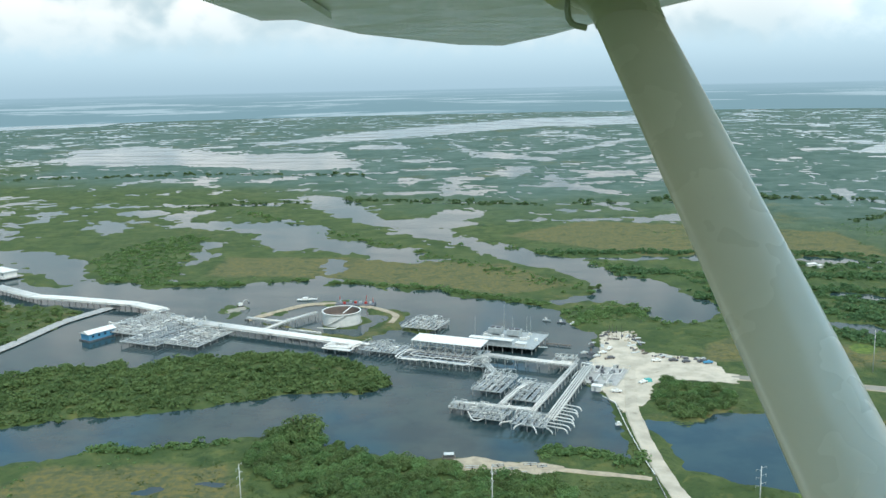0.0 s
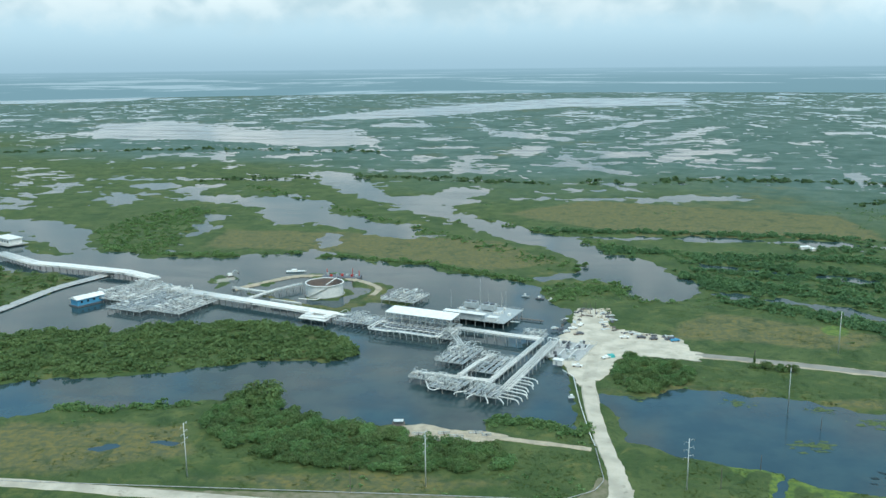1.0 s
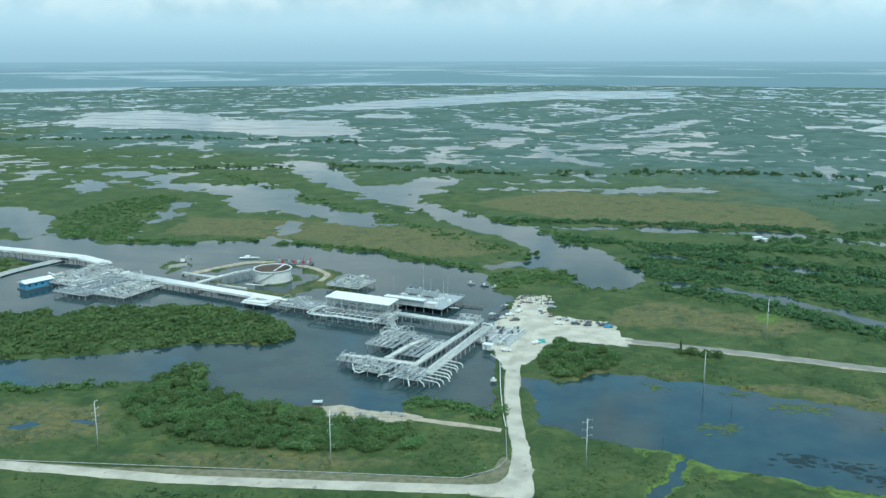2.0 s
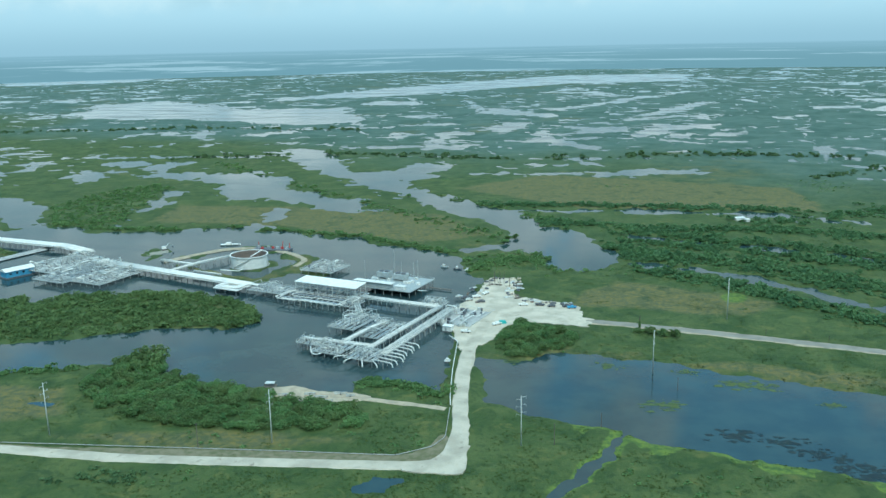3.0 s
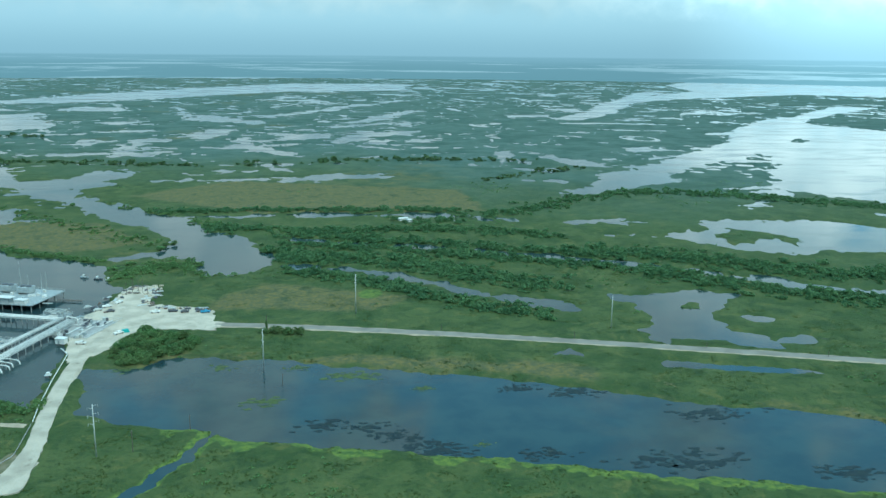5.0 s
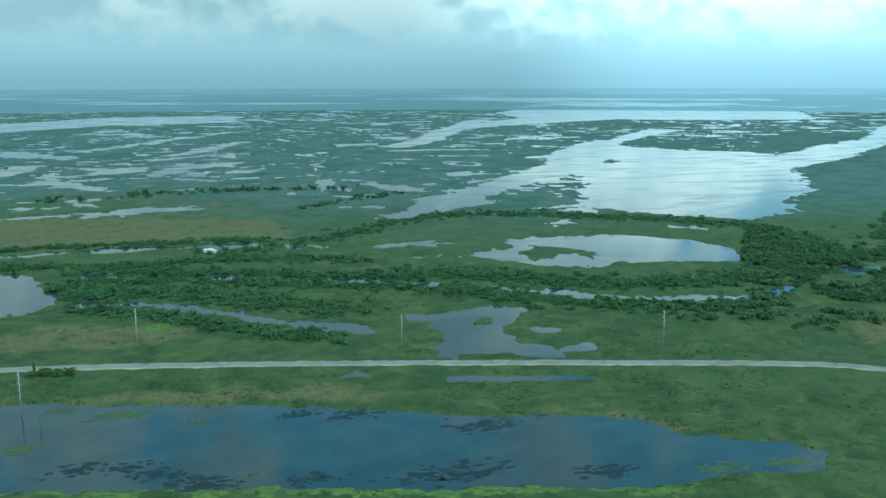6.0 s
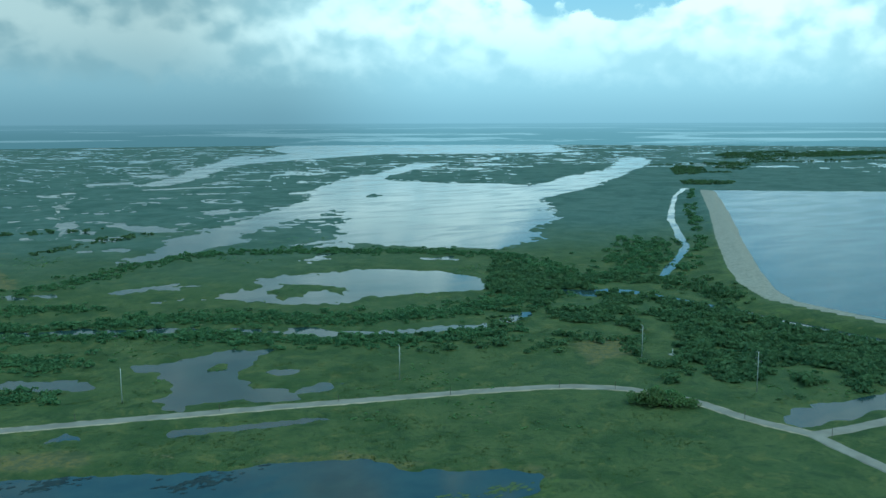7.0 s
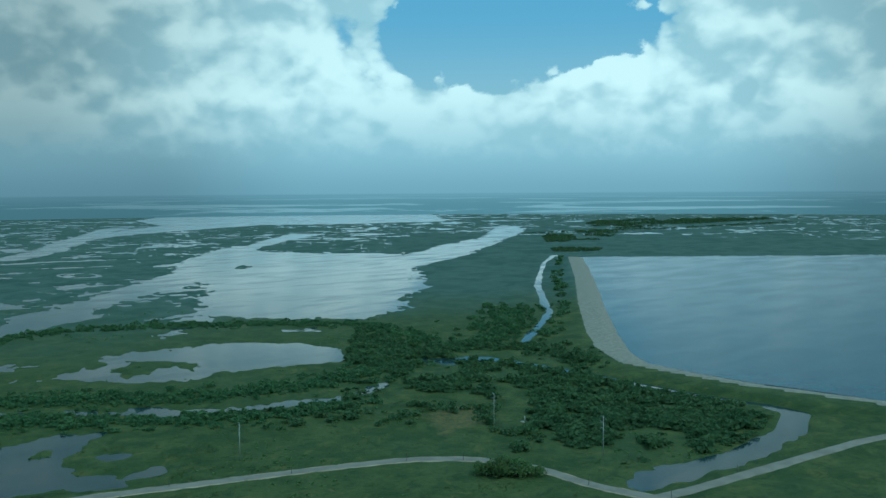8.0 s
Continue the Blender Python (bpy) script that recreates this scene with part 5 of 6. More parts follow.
def station():
    tank()
    canopy()
    control_platform()
    walkway("long white pipe walkway on piles across the lagoon", [(272, 5), (206, 9), (139, 13)], 8.5, 3.9, 6, r=0.55, mat=WHITE)
    walkway("white pipe walkway leading to the tank dike", [(217, 6), (214, -22), (207, -47)], 3.4, 3.6, 2)
    walkway("short white pipe walkway beside the dike", [(246, -18), (228, -17), (215, -17)], 3.0, 3.6, 2)
    walkway("white pipe bridge between pump deck and yard", [(56, 7), (30, 8), (2, 8)], 5.0, 4.0, 3)
    walkway("broad white pipe jetty out to the loading arms", [(-6.6, 8), (-7.8, 48), (-8.9, 92)], 5.4, 4.2, 4, r=0.32)
    walkway("white pipe rack along the jetty", [(1.5, 6), (1.8, 44), (2.2, 86)], 3.0, 4.0, 3, r=0.3)
    walkway("white pipe rack along the outer deck", [(44, 88), (24, 85), (3, 83)], 3.2, 4.0, 3, r=0.32)
    walkway("narrow white pipe rack between the decks", [(20, 82), (19, 58), (16, 44)], 2.8, 4.0, 2)
    walkway("white pipe rack from the pump deck to the valve platform", [(52, 20), (44, 30), (38, 38)], 4.0, 4.0, 3, r=0.3)
    walkway("small white pipe rack by the dike", [(201, -2), (176, -2)], 1.8, 3.4, 1)
    walkway("white pipe bridge past the west platforms", [(300, -2), (285, 2), (268, 5)], 7.0, 3.9, 4)
    walkway("long white walkway to the west landing", [(508, -30), (446, -14), (418, -17), (352, -21), (318, -14)], 10, 4.2, 6, r=0.55, mat=WHITE)
    loop = empty("expansion_loop", STATION, "white expansion loop of large pipes on piles", "pipe loop")
    for k in range(3):
        d = k * 1.6
        pipe(loop, [(164 + d * 0.2, 11 + d, 4.6), (157 - d, 11 + d, 4.6), (157 - d, 26 - d, 4.6), (140 + d, 24 - d, 4.6), (140 + d, 12, 4.6), (132, 11 + d, 4.6)], 0.45)
    part("deck", Shape().box((148, 24.5, 3.7), (20, 5.5, 0.4)).box((155.5, 17, 3.7), (5, 14, 0.4)).box((141.5, 17, 3.7), (5, 14, 0.4)), WHITE, loop)
    piles(loop, [(a, b) for a in (140, 149, 157) for b in (16, 22, 26)], 3.6)
    platform("pipe deck beside the expansion loop", 107, 135, 4, 21, 3.6, 5, 16, 4)
    platform("manifold platform north of the pump deck", 108, 134, -60, -36, 3.2, 6, 22, 5, mat=CONCRETE)
    platform("low pipework beside the pump canopy", 50, 58, 13, 27, 3.6, 7, 14, 2)
    platform("valve platform beside the jetty", 26, 43, 36, 64, 3.8, 8, 24, 4, tall=3.4)
    platform("low grey valve platform inside the jetty", 5, 23, 40, 68, 2.6, 9, 20, 4)
    platform("outer loading platform crowded with white pipes", 12, 44, 85, 92.5, 3.6, 10, 18, 3)
    platform("lower loading deck hung with white pipes", 13, 30, 93.2, 99.5, 3.2, 16, 9, 1)
    platform("jetty head platform with white pipework", -9, 8, 88, 102, 3.8, 14, 18, 2)
    platform("grey valve platform on the west lagoon", 236, 262, 8, 50, 3.0, 11, 30, 5, mat=CONCRETE, tall=2.6, fat=1.9)
    platform("grey manifold platform on the west lagoon", 262, 292, 0, 58, 3.4, 12, 34, 8, tall=3.0, fat=1.9)
    platform("pale pump platform on the west lagoon", 292, 326, -6, 42, 3.4, 13, 32, 7, mat=CONCRETE, tall=3.0, fat=1.8)
    platform("junction platform at the yard", 2, 16, -6, 6, 3.6, 15, 12, 2)
    goosenecks()
    yard = empty("switch_yard", STATION, "fenced yard of grey electrical boxes and pipework", "equipment yard")
    part("slab", Shape().box((-15, 12, 1.2), (24, 30, 0.25)), CONCRETE, yard, "stained concrete pad")
    rng = random.Random(8)
    for i in range(26):
        a, b = rng.uniform(-26, -4), rng.uniform(-4, 29)
        part("cabinet", Shape().box((a, b, 2.1), (rng.uniform(0.8, 2.6), rng.uniform(0.8, 2.4), 1.6)), rng.choice((GREY, GALV, WHITE, DARKSTEEL)), yard)
    for i in range(4):
        a = -25 + i * 6.4
        pipe(yard, [(a, -2, 1.3), (a, -2, 2.4), (a, 10 + 3 * (i % 2), 2.4), (a + 4, 10 + 3 * (i % 2), 2.4), (a + 4, 25, 2.4), (a + 4, 25, 1.3)], 0.18)
    rail(yard, [(-28, -7), (-2, -7), (-2, 31), (-28, 31), (-28, -7)], 1.3, 2.5)
    pipe(yard, [(-2, 6, 1.2), (-2, 6, 5.5), (-10, 8, 5.5), (-10, 8, 1.2)], 0.35)
    shed = empty("shed", STATION @ pose(-18.5, 36.5, 1.05), "small white metal shed on the gravel yard", "shed")
    part("wall", Shape().box((0, 0, 1.4), (5.2, 3.4, 2.8)), WHITE, shed)
    part("roof", Shape().box((0, 0, 2.95), (5.8, 4.0, 0.25)), WHITE, shed)
    part("door", Shape().box((0.6, 1.74, 1.1), (1.0, 0.08, 2.1)), GREY, shed)
    house = empty("boat_house", pose(-243, 548, 0, 0, 0, 59), "blue boat house with a white roof on the water", "boat house")
    part("wall", Shape().box((0, 0, 3.0), (20, 9, 4.6)), BLUE, house, "pale blue siding")
    s = Shape()
    s.add([(-10.8, -5.2, 5.2), (10.8, -5.2, 5.2), (10.8, 0, 6.9), (-10.8, 0, 6.9), (-10.8, 5.2, 5.2), (10.8, 5.2, 5.2), (-10.8, -5.2, 5.0), (10.8, -5.2, 5.0), (-10.8, 5.2, 5.0), (10.8, 5.2, 5.0)],
          [(0, 1, 2, 3), (3, 2, 5, 4), (1, 0, 6, 7), (4, 5, 9, 8), (6, 8, 9, 7), (0, 3, 4, 8, 6), (1, 7, 9, 5, 2)])
    part("roof", s, WHITE, house)
    part("float", Shape().box((0, 0, 0.3), (22, 11, 1.0)), DARKSTEEL, house)
    for k in range(4):
        part("window", Shape().box((-7 + k * 4.6, -4.53, 3.2), (1.6, 0.1, 1.4)), GLASSY, house)
    office = empty("station_office", pose(-425, 738, 0, 0, 0, -30), "white office building at the west landing", "building")
    part("wall", Shape().box((0, 0, 4.0), (26, 12, 5.0)), WHITE, office)
    part("roof", Shape().box((0, 0, 6.7), (28, 14, 0.5)), WHITE, office)
    part("deck", Shape().box((0, 0, 1.3), (34, 20, 0.6)), CONCRETE, office)
    for k in range(5):
        part("window", Shape().box((-10 + k * 5, -6.03, 4.2), (1.8, 0.1, 1.6)), GLASSY, office)


station()


# ---- boats, machines, vehicles ----
def boat(x, y, rz, length, label, hull=WHITE):
    ob = empty("boat", pose(x, y, 0, 0, 0, rz), label, "boat", "boats")
    s = Shape()
    for k, (px, w) in enumerate(((-0.5, 0.30), (0.1, 0.32), (0.38, 0.18), (0.5, 0.02))):
        for z, q in ((-0.3, 0.6), (0.9, 1.0)):
            s.v += [(px * length, -w * length * q / 2.2, z), (px * length, w * length * q / 2.2, z)]
    for k in range(3):
        i, j = k * 4, k * 4 + 4
        s.f += [(i, j, j + 2, i + 2), (i + 1, i + 3, j + 3, j + 1), (i + 2, j + 2, j + 3, i + 3), (i, i + 1, j + 1, j)]
    s.f += [(0, 2, 3, 1), (12, 13, 15, 14)]
    part("hull", s, hull, ob)
    part("cabin", Shape().box((-0.1 * length, 0, 1.6), (0.3 * length, 0.2 * length, 1.5), 0, 0.85), WHITE, ob)
    part("cabin_window", Shape().box((0.06 * length, 0, 1.8), (0.02 * length, 0.15 * length, 0.6)), GLASSY, ob)


boat(-124, 652, 10, 16, "white workboat moored behind the tank dike")
boat(60, 592, -20, 6, "small open boat at the landing", GREY)
boat(70, 587, -15, 6, "small open boat at the landing", DARKSTEEL)
boat(78, 583, -10, 5.5, "small open boat at the landing", WHITE)


def crane_barge(x, y, rz):
    ob = empty("crane_barge", pose(x, y, 0, 0, 0, rz), "work barge with red machinery behind the tank", "barge")
    part("hull", Shape().box((0, 0, 0.6), (30, 9, 1.8)), DARKSTEEL, ob)
    rng = random.Random(2)
    for k in range(7):
        part("red_machine", Shape().box((-12 + k * 4, rng.uniform(-2, 2), 2.2), (1.7, 1.8, rng.uniform(1.4, 2.4))), RED if k % 2 else GREY, ob, "red painted machine")
    part("boom", Shape().tube([(8, 0, 1.5), (9, 0, 8)], 0.3, 6, 0.2), RED, ob, "red crane boom")
    part("spud", Shape().tube([(-13, 3, -1), (-13, 3, 6)], 0.3, 8), RED, ob)
    part("spud", Shape().tube([(13, 3, -1), (13, 3, 5.5)], 0.3, 8), RED, ob)


crane_barge(-83, 636, -5)


def excavator(x, y, rz):
    ob = empty("excavator", pose(x, y, 0.7, 0, 0, rz), "pale excavator parked on the sandy spit", "excavator")
    part("track", Shape().box((0, 1.2, 0.5), (4, 0.7, 1.0)), BLACK, ob)
    part("track", Shape().box((0, -1.2, 0.5), (4, 0.7, 1.0)), BLACK, ob)
    part("cab", Shape().box((-0.3, 0, 2.0), (3.4, 2.6, 2.0), 0, 0.85), WHITE, ob)
    part("arm", Shape().tube(bent([(1, 0, 2.2), (4, 0, 5.2), (6.6, 0, 2.6)], 0.8), 0.3, 6), GALV, ob)
    part("bucket", Shape().box((6.6, 0, 2.0), (1.0, 1.2, 1.2)), DARKSTEEL, ob)


excavator(-170, 629, 40)


def car_template(paint, name, long, high, pickup):
    ob = empty(name, Matrix(), "", "car")
    w = 1.9
    s = Shape()
    s.box((0, 0, 0.72), (long, w, 0.62)).box((0, 0, 0.45), (long * 0.94, w * 0.9, 0.2))
    part("body", s, paint, ob)
    if pickup:
        part("cabin", Shape().box((0.35, 0, 1.38), (long * 0.36, w * 0.92, 0.75), 0, 0.82), paint, ob)
        part("load_bed", Shape().box((-long * 0.31, 0.86, 1.15), (long * 0.36, 0.1, 0.3)).box((-long * 0.31, -0.86, 1.15), (long * 0.36, 0.1, 0.3)).box((-long * 0.49, 0, 1.15), (0.1, w * 0.9, 0.3)), paint, ob)
    else:
        part("cabin", Shape().box((-0.2, 0, 1.35), (long * 0.56, w * 0.92, 0.68), 0, 0.8), paint, ob)
    part("windscreen", Shape().box((0.35 + long * 0.165 if pickup else -0.2 + long * 0.25, 0, 1.35), (0.12, w * 0.78, 0.5)), GLASSY, ob)
    for x in (-long * 0.31, long * 0.31):
        for y in (-w / 2, w / 2):
            part("wheel", Shape().tube([(x, y - 0.12, 0.36), (x, y + 0.12, 0.36)], 0.36, 10), BLACK, ob)
    for y in (-0.65, 0.65):
        part("headlight", Shape().box((long / 2 + 0.01, y, 0.78), (0.06, 0.35, 0.16)), GALV, ob)
    return ob


def park_cars():
    kinds = [(WHITE, "pickup", 5.6, 1.8, True, "white pickup truck parked on the shell yard"), (DARKSTEEL, "car", 4.7, 1.5, False, "dark grey car parked on the shell yard"),
             (GALV, "car", 4.8, 1.5, False, "silver car parked on the shell yard"), (DARKSTEEL, "pickup", 5.5, 1.8, True, "dark pickup truck parked on the shell yard"),
             (BLUE, "pickup", 5.5, 1.8, True, "blue pickup truck parked on the shell yard")]
    spots = [(1, 138, 499, 12), (3, 147, 499.5, 20), (4, 150, 497, 15), (0, 121, 500, 5), (0, 92, 447, -8), (0, 108, 462, 40), (2, 87, 508, 30), (1, 84, 512, 35), (0, 91, 515, 20), (2, 80, 514, 25), (1, 95, 505, 10), (0, 96, 523, 60), (3, 131, 501, 0)]
    for k, x, y, rz in spots:
        paint, name, long, high, pickup, label = kinds[k]
        ob = car_template(paint, name, long, high, pickup)
        ob.matrix_world = pose(x, y, 1.08, 0, 0, rz)
        tagged(ob, label, "pickup truck" if pickup else "car", "parked vehicles")


park_cars()


def clutter():
    rng = random.Random(21)
    for k in range(74):
        a = rng.uniform(0, 1)
        x, y = (rng.uniform(94, 117), rng.uniform(542, 563)) if k < 26 else (rng.uniform(109, 117), rng.uniform(515, 545)) if k < 44 else (rng.uniform(84, 97), rng.uniform(500, 545)) if k < 52 else (117 + a * 36 + rng.uniform(-2, 2), 512 - a * 9 + rng.uniform(-2, 2))
        mat, label, cat = rng.choice(((DARKSTEEL, "heap of dark scrap metal on the shell yard", "scrap"), (GALV, "stack of grey pipe lengths on the shell yard", "pipe stack"),
                                      (WHITE, "pale heap of rubble on the yard's edge", "rubble"), (WHITE, "pale heap of rubble on the yard's edge", "rubble"), (RUST, "rust-brown machine part on the shell yard", "machine part"), (DARKSTEEL, "heap of dark scrap metal on the shell yard", "scrap"), (WOOD, "stack of weathered timber", "timber")))
        ob = empty("stack", pose(x, y, 1.0, 0, 0, rng.uniform(0, 180)), label, cat, "yard clutter")
        if cat == "pipe stack":
            for i in range(4):
                part("pipe", Shape().tube([(-3, i * 0.5 - 0.8, 0.3), (3, i * 0.5 - 0.8, 0.3)], 0.25, 6), mat, ob)
        elif cat == "timber":
            for i in range(3):
                part("plank", Shape().box((0, i * 0.7 - 0.7, 0.3), (rng.uniform(3, 5), 0.5, 0.5)), mat, ob)
        else:
            for i in range(3):
                part("lump", Shape().box((rng.uniform(-1.2, 1.2), rng.uniform(-1.0, 1.0), 0.4), (rng.uniform(0.8, 2.0), rng.uniform(0.6, 1.6), rng.uniform(0.6, 1.3)), rng.uniform(0, 3), rng.uniform(0.4, 0.9)), GRAVEL if cat == "rubble" else mat, ob)
    for x, y, rz, l in ((20, 351, 5, 6), (31, 353, 12, 5), (37, 350, 0, 6), (45, 355, 8, 6), (50, 353, 10, 4), (28, 346, -5, 5), (40, 346, 4, 7)):
        ob = empty("trailer_frame", pose(x, y, 0.95, 0, 0, rz), "rusty grey trailer frame on the sandy landing", "trailer", "landing clutter")
        part("side_rail", Shape().box((0, 0.9, 0.6), (l, 0.2, 0.25)), GALV, ob)
        part("side_rail", Shape().box((0, -0.9, 0.6), (l, 0.2, 0.25)), GALV, ob)
        for i in range(4):
            part("cross_bar", Shape().box((-l / 2 + l * i / 3, 0, 0.6), (0.15, 1.8, 0.2)), DARKSTEEL, ob)
        part("wheel", Shape().tube([(0, -1.1, 0.3), (0, 1.1, 0.3)], 0.3, 8), BLACK, ob)
    dock = empty("dock_shelter", pose(9, 362, 0, 0, 0, 8), "small white-roofed dock shelter at the landing", "shelter")
    part("roof", Shape().box((0, 0, 2.5), (4.6, 2.8, 0.15)), GALV, dock)
    part("deck", Shape().box((0, 0, 0.7), (6, 4, 0.2)), WOOD, dock)
    for a in (-2.4, 2.4):
        for b in (-1.4, 1.4):
            part("post", Shape().box((a, b, 1.2), (0.15, 0.15, 3.4)), WOOD, dock)
    tarp = empty("covered_load", pose(111, 465, 1.05, 0, 0, 20), "load under a teal tarpaulin by the copse", "tarpaulin")
    part("tarpaulin", Shape().box((0, 0, 0.8), (4.5, 3, 1.6), 0, 0.7), TEAL, tarp)
    for x, y, w in ((296, 772, 9), (301, 765, 4), (1500, 1500, 8)):
        ob = empty("hut", pose(x, y, 0.5, 0, 0, 20), "small white hut beside the marsh creek", "hut", "huts")
        part("wall", Shape().box((0, 0, 1.2), (w, 4, 2.4)), WHITE, ob)
        part("roof", Shape().box((0, 0, 2.6), (w + 1, 5, 0.3), 0, 0.9), WHITE, ob)
    mark = empty("well_head", pose(689, 347, 0.6), "white well head fenced in the clearing", "well head")
    part("slab", Shape().box((0, 0, 0.2), (4, 4, 0.4)), CONCRETE, mark)
    part("pipe", Shape().tube([(0, 0, 0.4), (0, 0, 4.0)], 0.25, 8), WHITE, mark)


clutter()


# ---- poles, posts and rails ----
def power_pole(x, y, h, rz, label="tall grey steel power pole with crossarms in the marsh", base=-1.0):
    ob = empty("power_pole", pose(x, y, 0, 0, 0, rz), label, "power pole", "power poles")
    part("pole", Shape().tube([(0, 0, base), (0, 0, h)], 0.27, 10, 0.14), GALV, ob, smooth=True)
    for k, z in enumerate((h - 1.2, h - 4.4, h - 7.6)):
        for side in (-1, 1):
            arm = part("crossarm", Shape().tube([(0, 0, z + 0.5 * side), (side * 2.0, 0, z + 0.5 * side + 0.5)], 0.08, 6, 0.05), GALV, ob)
            part("insulator", Shape().tube([(side * 1.95, 0, z + 0.5 * side + 0.48), (side * 1.95, 0, z + 0.5 * side - 0.5)], 0.08, 6), GREY, arm)
    return ob


for x, y, h, rz in ((30, 303, 24, 75), (130, 311, 22, 10), (237.5, 484, 25, 70), (188.5, 396, 22, 75), (379, 441, 19.5, 75), (520.5, 396, 21, 80), (669.5, 354, 21, 80), (670, 270, 23, 85), (-66, 301, 24, 75)):
    power_pole(x, y, h, rz)


def wood_pole(x, y, h, label="dark wooden utility pole beside the road", arm=True):
    ob = empty("utility_pole", pose(x, y, 0, 0, 0, 70), label, "utility pole", "utility poles")
    part("pole", Shape().tube([(0, 0, -0.5), (0, 0, h)], 0.16, 8, 0.11), WOOD, ob)
    if arm:
        part("crossarm", Shape().box((0, 0, h - 0.5), (1.8, 0.12, 0.14)), WOOD, ob)
    return ob


for x, y, h in ((143, 313, 9.8), (162, 332, 7), (2, 295, 12), (198, 377, 6)):
    wood_pole(x, y, h)
for x, y, h in ((253, 456, 4.4), (283, 448, 4.4), (353, 426, 4.6), (585.5, 334, 5.4), (609, 315, 5.4), (628, 245, 5.4), (529, 357, 4.6), (474, 380, 4.6), (417, 400, 4.6), (640, 206, 6.0), (700, 208, 5.0)):
    wood_pole(x, y, h, "short dark timber marker post beside the paved road", False)
for k in range(6):
    x, y, h = ((97, 541, 9), (100, 545, 11), (103, 549, 9), (106, 546, 10), (99, 553, 8), (110, 540, 8))[k]
    wood_pole(x, y, h, "slim pale pole at the head of the shell yard", False)
stump = empty("ivy_pole", pose(187, 460.5, 0.6), "thick dark pole wrapped in vines by the road", "pole")
part("pole", Shape().tube([(0, 0, 0), (0, 0, 8.4)], 0.3, 8, 0.2), WOOD, stump)
vine_v, vine_f = leaf_cloud(np.random.RandomState(90), 3, 160, 0.4, 0.6)
vine_v = vine_v * np.array((0.9, 0.9, 5.0)) + np.array((0, 0, 0.6))
part("vines", mesh_of("vines", vine_v, vine_f, LEAF), LEAF, stump, "dark green vines")


def guard_rail(name, pts, label, gap=4.0, high=1.25, r=0.17, mat=None):
    ob = empty(name, Matrix(), label, "pipe rail" if name == "pipe_rail" else "rail")
    line = bent([(x, y, high) for x, y in pts], 2.0)
    part("rail", Shape().tube(line, r, 6), mat or CONCRETE, ob)
    for (ax, ay), (bx, by) in zip(pts, pts[1:]):
        n = max(1, int(math.hypot(bx - ax, by - ay) / gap))
        for i in range(n):
            x, y = ax + (bx - ax) * i / n, ay + (by - ay) * i / n
            part("post", Shape().box((x, y, high / 2 + 0.1), (0.25, 0.25, high + 0.3)), WOOD, ob)
    return ob


guard_rail("pipe_rail", [(-150, 289), (-29, 293.5), (37, 296), (82, 297), (95, 306), (99, 315), (97, 344)], "pale pipe rail on posts along the shell road")
guard_rail("pipe_rail", [(97, 346), (95, 360), (92, 392), (89.5, 431), (84, 440)], "white pipe on posts along the causeway's edge", 6.0, 1.4, 0.2, WHITE)
box = empty("pump_stand", pose(88, 402, 0), "small white pump stand beside the causeway", "pump")
part("deck", Shape().box((0, 0, 1.2), (3, 3, 0.2)), GALV, box)
part("pump", Shape().box((0, 0, 1.9), (1.4, 1.4, 1.2)), WHITE, box)
for a in (-1.2, 1.2):
    part("support_post", Shape().tube([(a, 0, -1), (a, 0, 1.2)], 0.15, 6), WOOD, box)


# ---- floating algae and dark sheets on the pond ----
def pond_patches(name, spots, mat, label, seed):
    rng = np.random.RandomState(seed)
    vs, fs = [], []
    for x, y, r in spots:
        for k in range(85):
            cx, cy = x + rng.normal() * r * 0.62, y + rng.normal() * r * 0.3
            q = r * rng.uniform(0.15, 1.0) ** 2 * 0.17
            n, i = 11, len(vs)
            for j in range(n):
                a = 2 * math.pi * j / n
                d = q * rng.uniform(0.4, 1.35)
                vs.append((cx + d * math.cos(a) * 1.5, cy + d * math.sin(a) * 0.8, 0.02 + 0.0008 * k))
            vs.append((cx, cy, 0.02 + 0.0008 * k))
            fs += [(i + j, i + (j + 1) % n, i + n) for j in range(n)]
    me = bpy.data.meshes.new(name)
    me.from_pydata(vs, [], fs)
    me.materials.append(mat)
    tagged(new(name, me), label, "water plants", kind="stuff")


# dark sheets laid on the pond in place of its darker reflections
pond_patches("lily_mats", [(217, 331, 9), (235, 326, 8), (246, 317, 9), (258, 306, 10), (262, 299, 9), (383, 321, 14), (345, 281, 13), (362, 277, 13), (300, 292, 8), (410, 262, 10), (330, 352, 10), (305, 360, 8)], SLICK, "dark patches painted where smooth pond water reflects darker", 1)
pond_patches("pond_scum", [(192, 358, 9), (232, 385, 10), (262, 366, 5), (279, 304, 3), (205, 400, 5), (223, 388, 5), (168, 405, 6), (120, 408, 6), (112, 348, 5), (480, 246, 9), (455, 250, 8)], ALGAE, "yellow-green floating algae on the pond", 2)


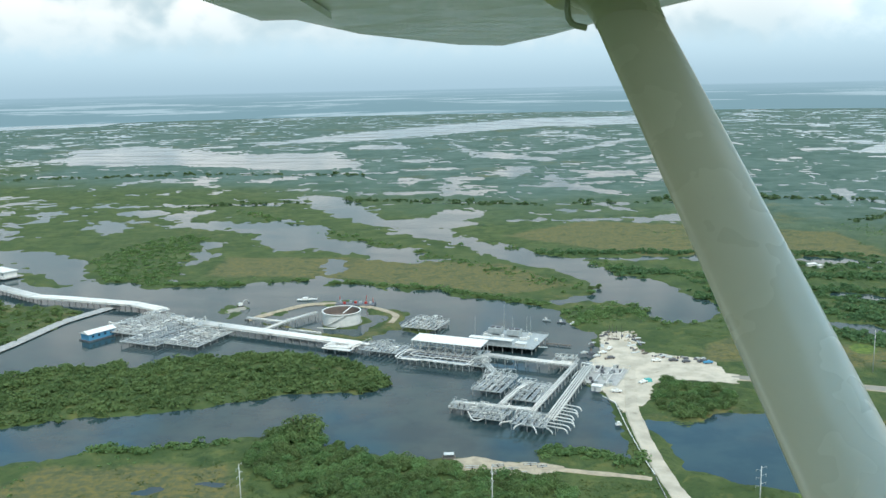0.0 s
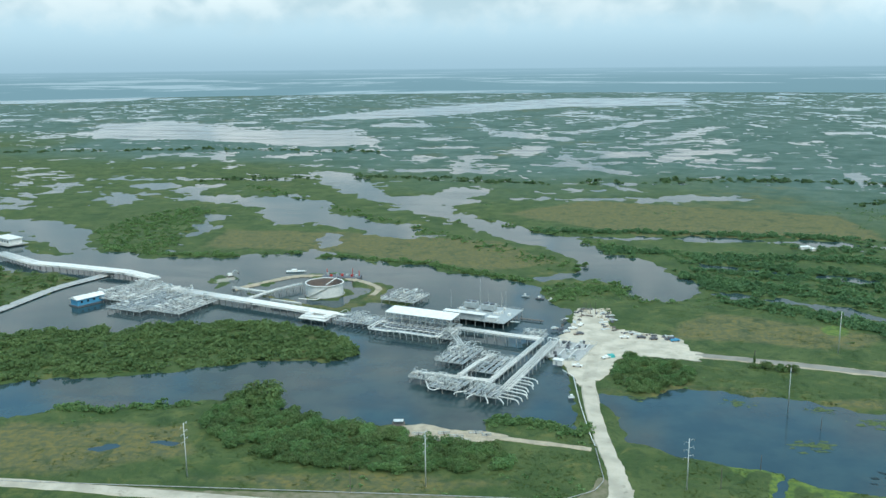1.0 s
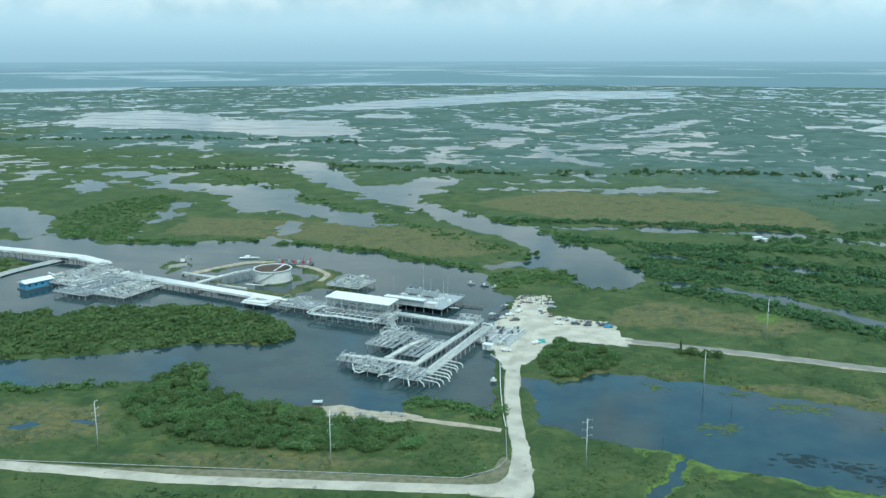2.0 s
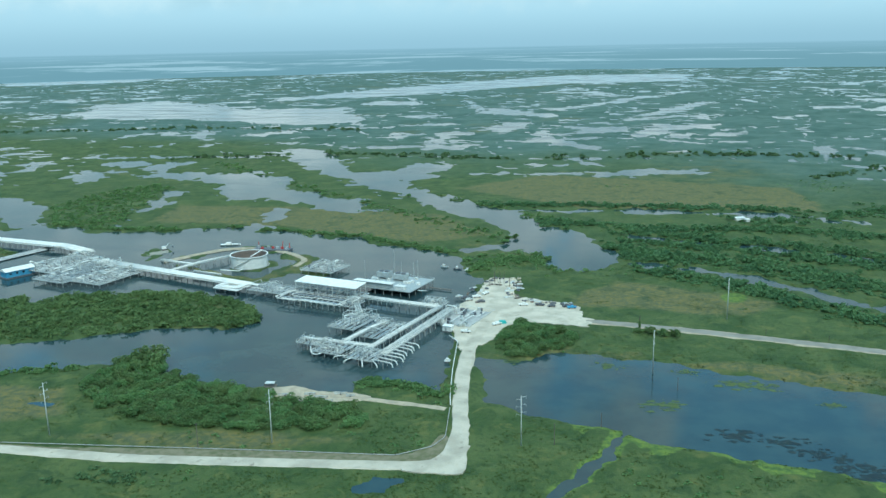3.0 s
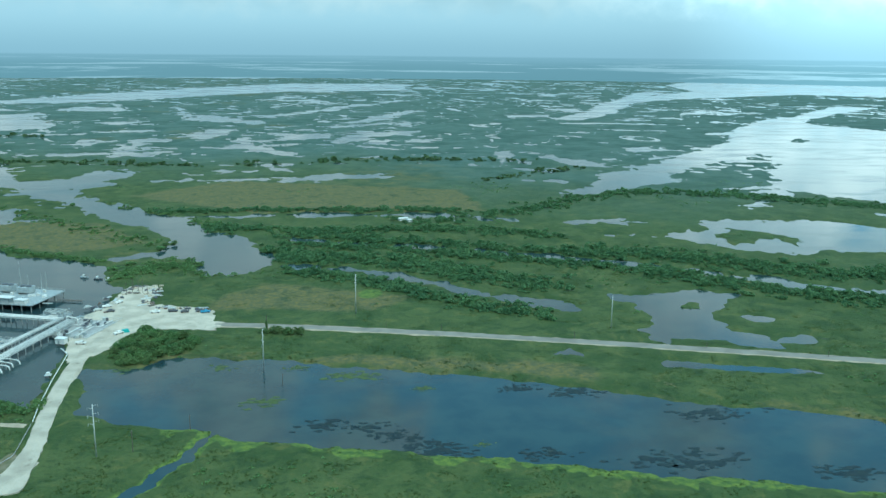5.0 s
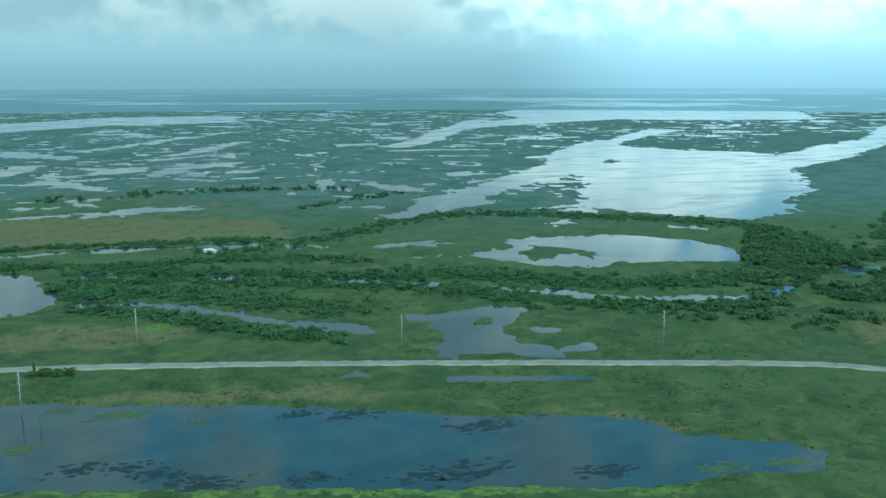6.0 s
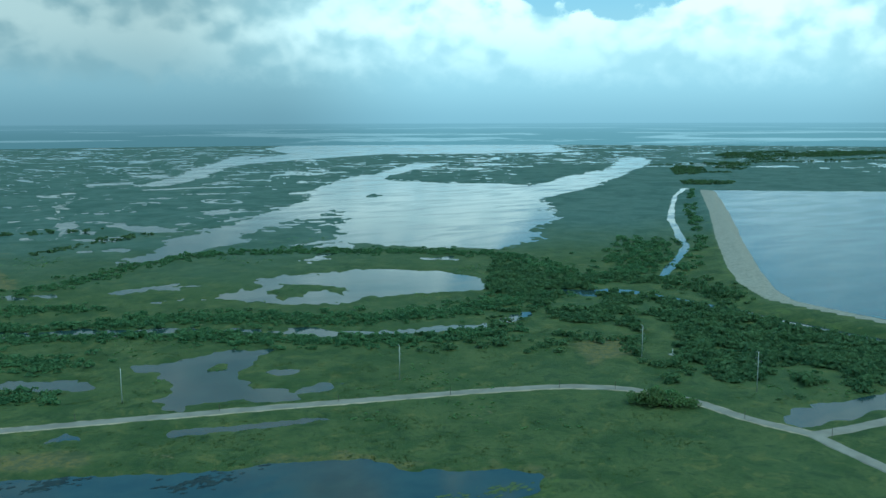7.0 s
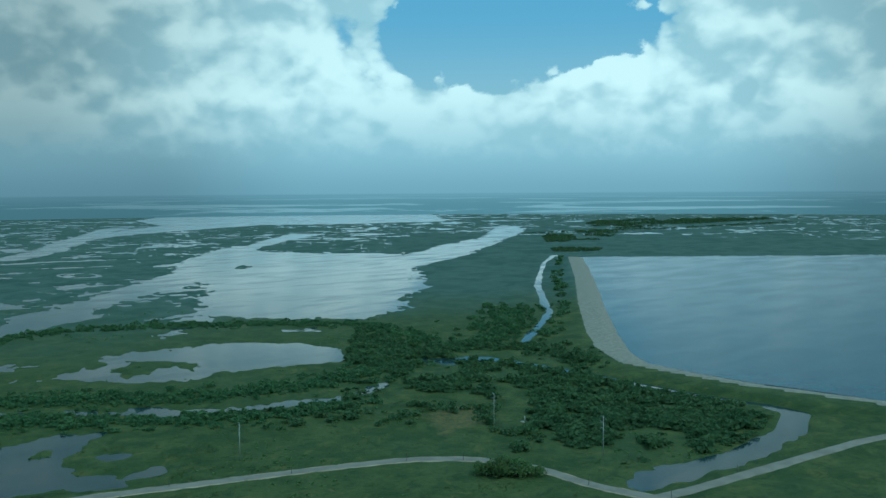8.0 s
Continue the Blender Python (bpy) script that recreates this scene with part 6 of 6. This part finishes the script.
# ---- the aircraft's wing beside the start of the flight ----
def aircraft_wing():
    ob = empty("aircraft_wing", pose(39.906, -3.192, 164.372, 0, 0, 4.94), "white underside of a light aircraft's high wing with its strut", "aircraft wing")
    low = [(-0.56, -0.9), (-0.55, 2.4), (-0.52, 2.92), (-0.35, 4.05), (0.12, 5.4), (0.40, 5.65), (0.55, 4.6), (0.64, 3.5), (0.78, 2.4), (0.85, -0.9)]
    s = Shape()
    n = len(low)
    s.v = [(x, y, 0.225) for x, y in low] + [(x * 1.02, y, 0.25 + 0.12 * (0.25 < (i / n) < 0.95)) for i, (x, y) in enumerate(low)]
    s.f = [tuple(range(n)), tuple(reversed(range(n, 2 * n)))] + [(i, n + i, n + (i + 1) % n, (i + 1) % n) for i in range(n)]
    part("skin", s, SKIN, ob)
    part("flap", Shape().box((-0.44, 1.7, 0.212), (0.22, 2.2, 0.02)), SKIN, ob)
    a, b = Vector((0.405, 2.13, 0.225)), Vector((0.60, 0.61, -0.87))
    d = (b - a).normalized()
    wide = Vector((1, 0.12, 0.0))
    wide = (wide - d * wide.dot(d)).normalized()
    thin = d.cross(wide)
    s = Shape()
    m = 20
    for p in (a, b):
        for j in range(m):
            q = 2 * math.pi * j / m
            s.v.append(p + wide * (0.079 * math.cos(q)) + thin * (0.034 * math.sin(q)))
    s.f = [(j, (j + 1) % m, m + (j + 1) % m, m + j) for j in range(m)] + [tuple(range(m)), tuple(reversed(range(m, 2 * m)))]
    part("strut", s, WING, ob, "cream-white streamlined wing strut", True)
    s = Shape()
    rings = 7
    for i in range(rings):
        k = i / (rings - 1)
        p = a + d * (-0.06 + 0.24 * k)
        flare = (1 - k) ** 2.4
        for j in range(m):
            q = 2 * math.pi * j / m
            s.v.append(p + wide * ((0.081 + 0.10 * flare) * math.cos(q)) + thin * ((0.036 + 0.09 * flare) * math.sin(q)))
    s.f = [(i * m + j, i * m + (j + 1) % m, (i + 1) * m + (j + 1) % m, (i + 1) * m + j) for i in range(rings - 1) for j in range(m)]
    part("strut_fairing", s, WING, ob, smooth=True)
    part("tie_down_ring", Shape().tube(bent([(0.30, 2.1, 0.23), (0.30, 2.1, 0.13), (0.345, 2.1, 0.12)], 0.03), 0.008, 6), GALV, ob)


def aircraft_paint(name, a, b, rough):
    m, n = material(name)
    at = place_of(n)
    tone = n.mix(n.ramp(n.noise(at, 1.6, 4), 0.35, 0.65), (*a, 1), (*b, 1))
    tone = n.mix(n.math("MULTIPLY", n.ramp(n.noise(at, 22.0, 5, 0.7), 0.62, 0.78), 0.18), tone, (b[0] * 0.7, b[1] * 0.7, b[2] * 0.7, 1))
    finish(n, tone, n.ramp(n.noise(at, 6.0, 3), 0.3, 0.7, rough, rough * 1.6), 0.0, spec=0.5)
    return m


WING = aircraft_paint("cream_aircraft_paint", (0.66, 0.64, 0.50), (0.61, 0.59, 0.465), 0.20)
SKIN = aircraft_paint("white_wing_paint", (0.80, 0.80, 0.76), (0.74, 0.74, 0.70), 0.14)
aircraft_wing()
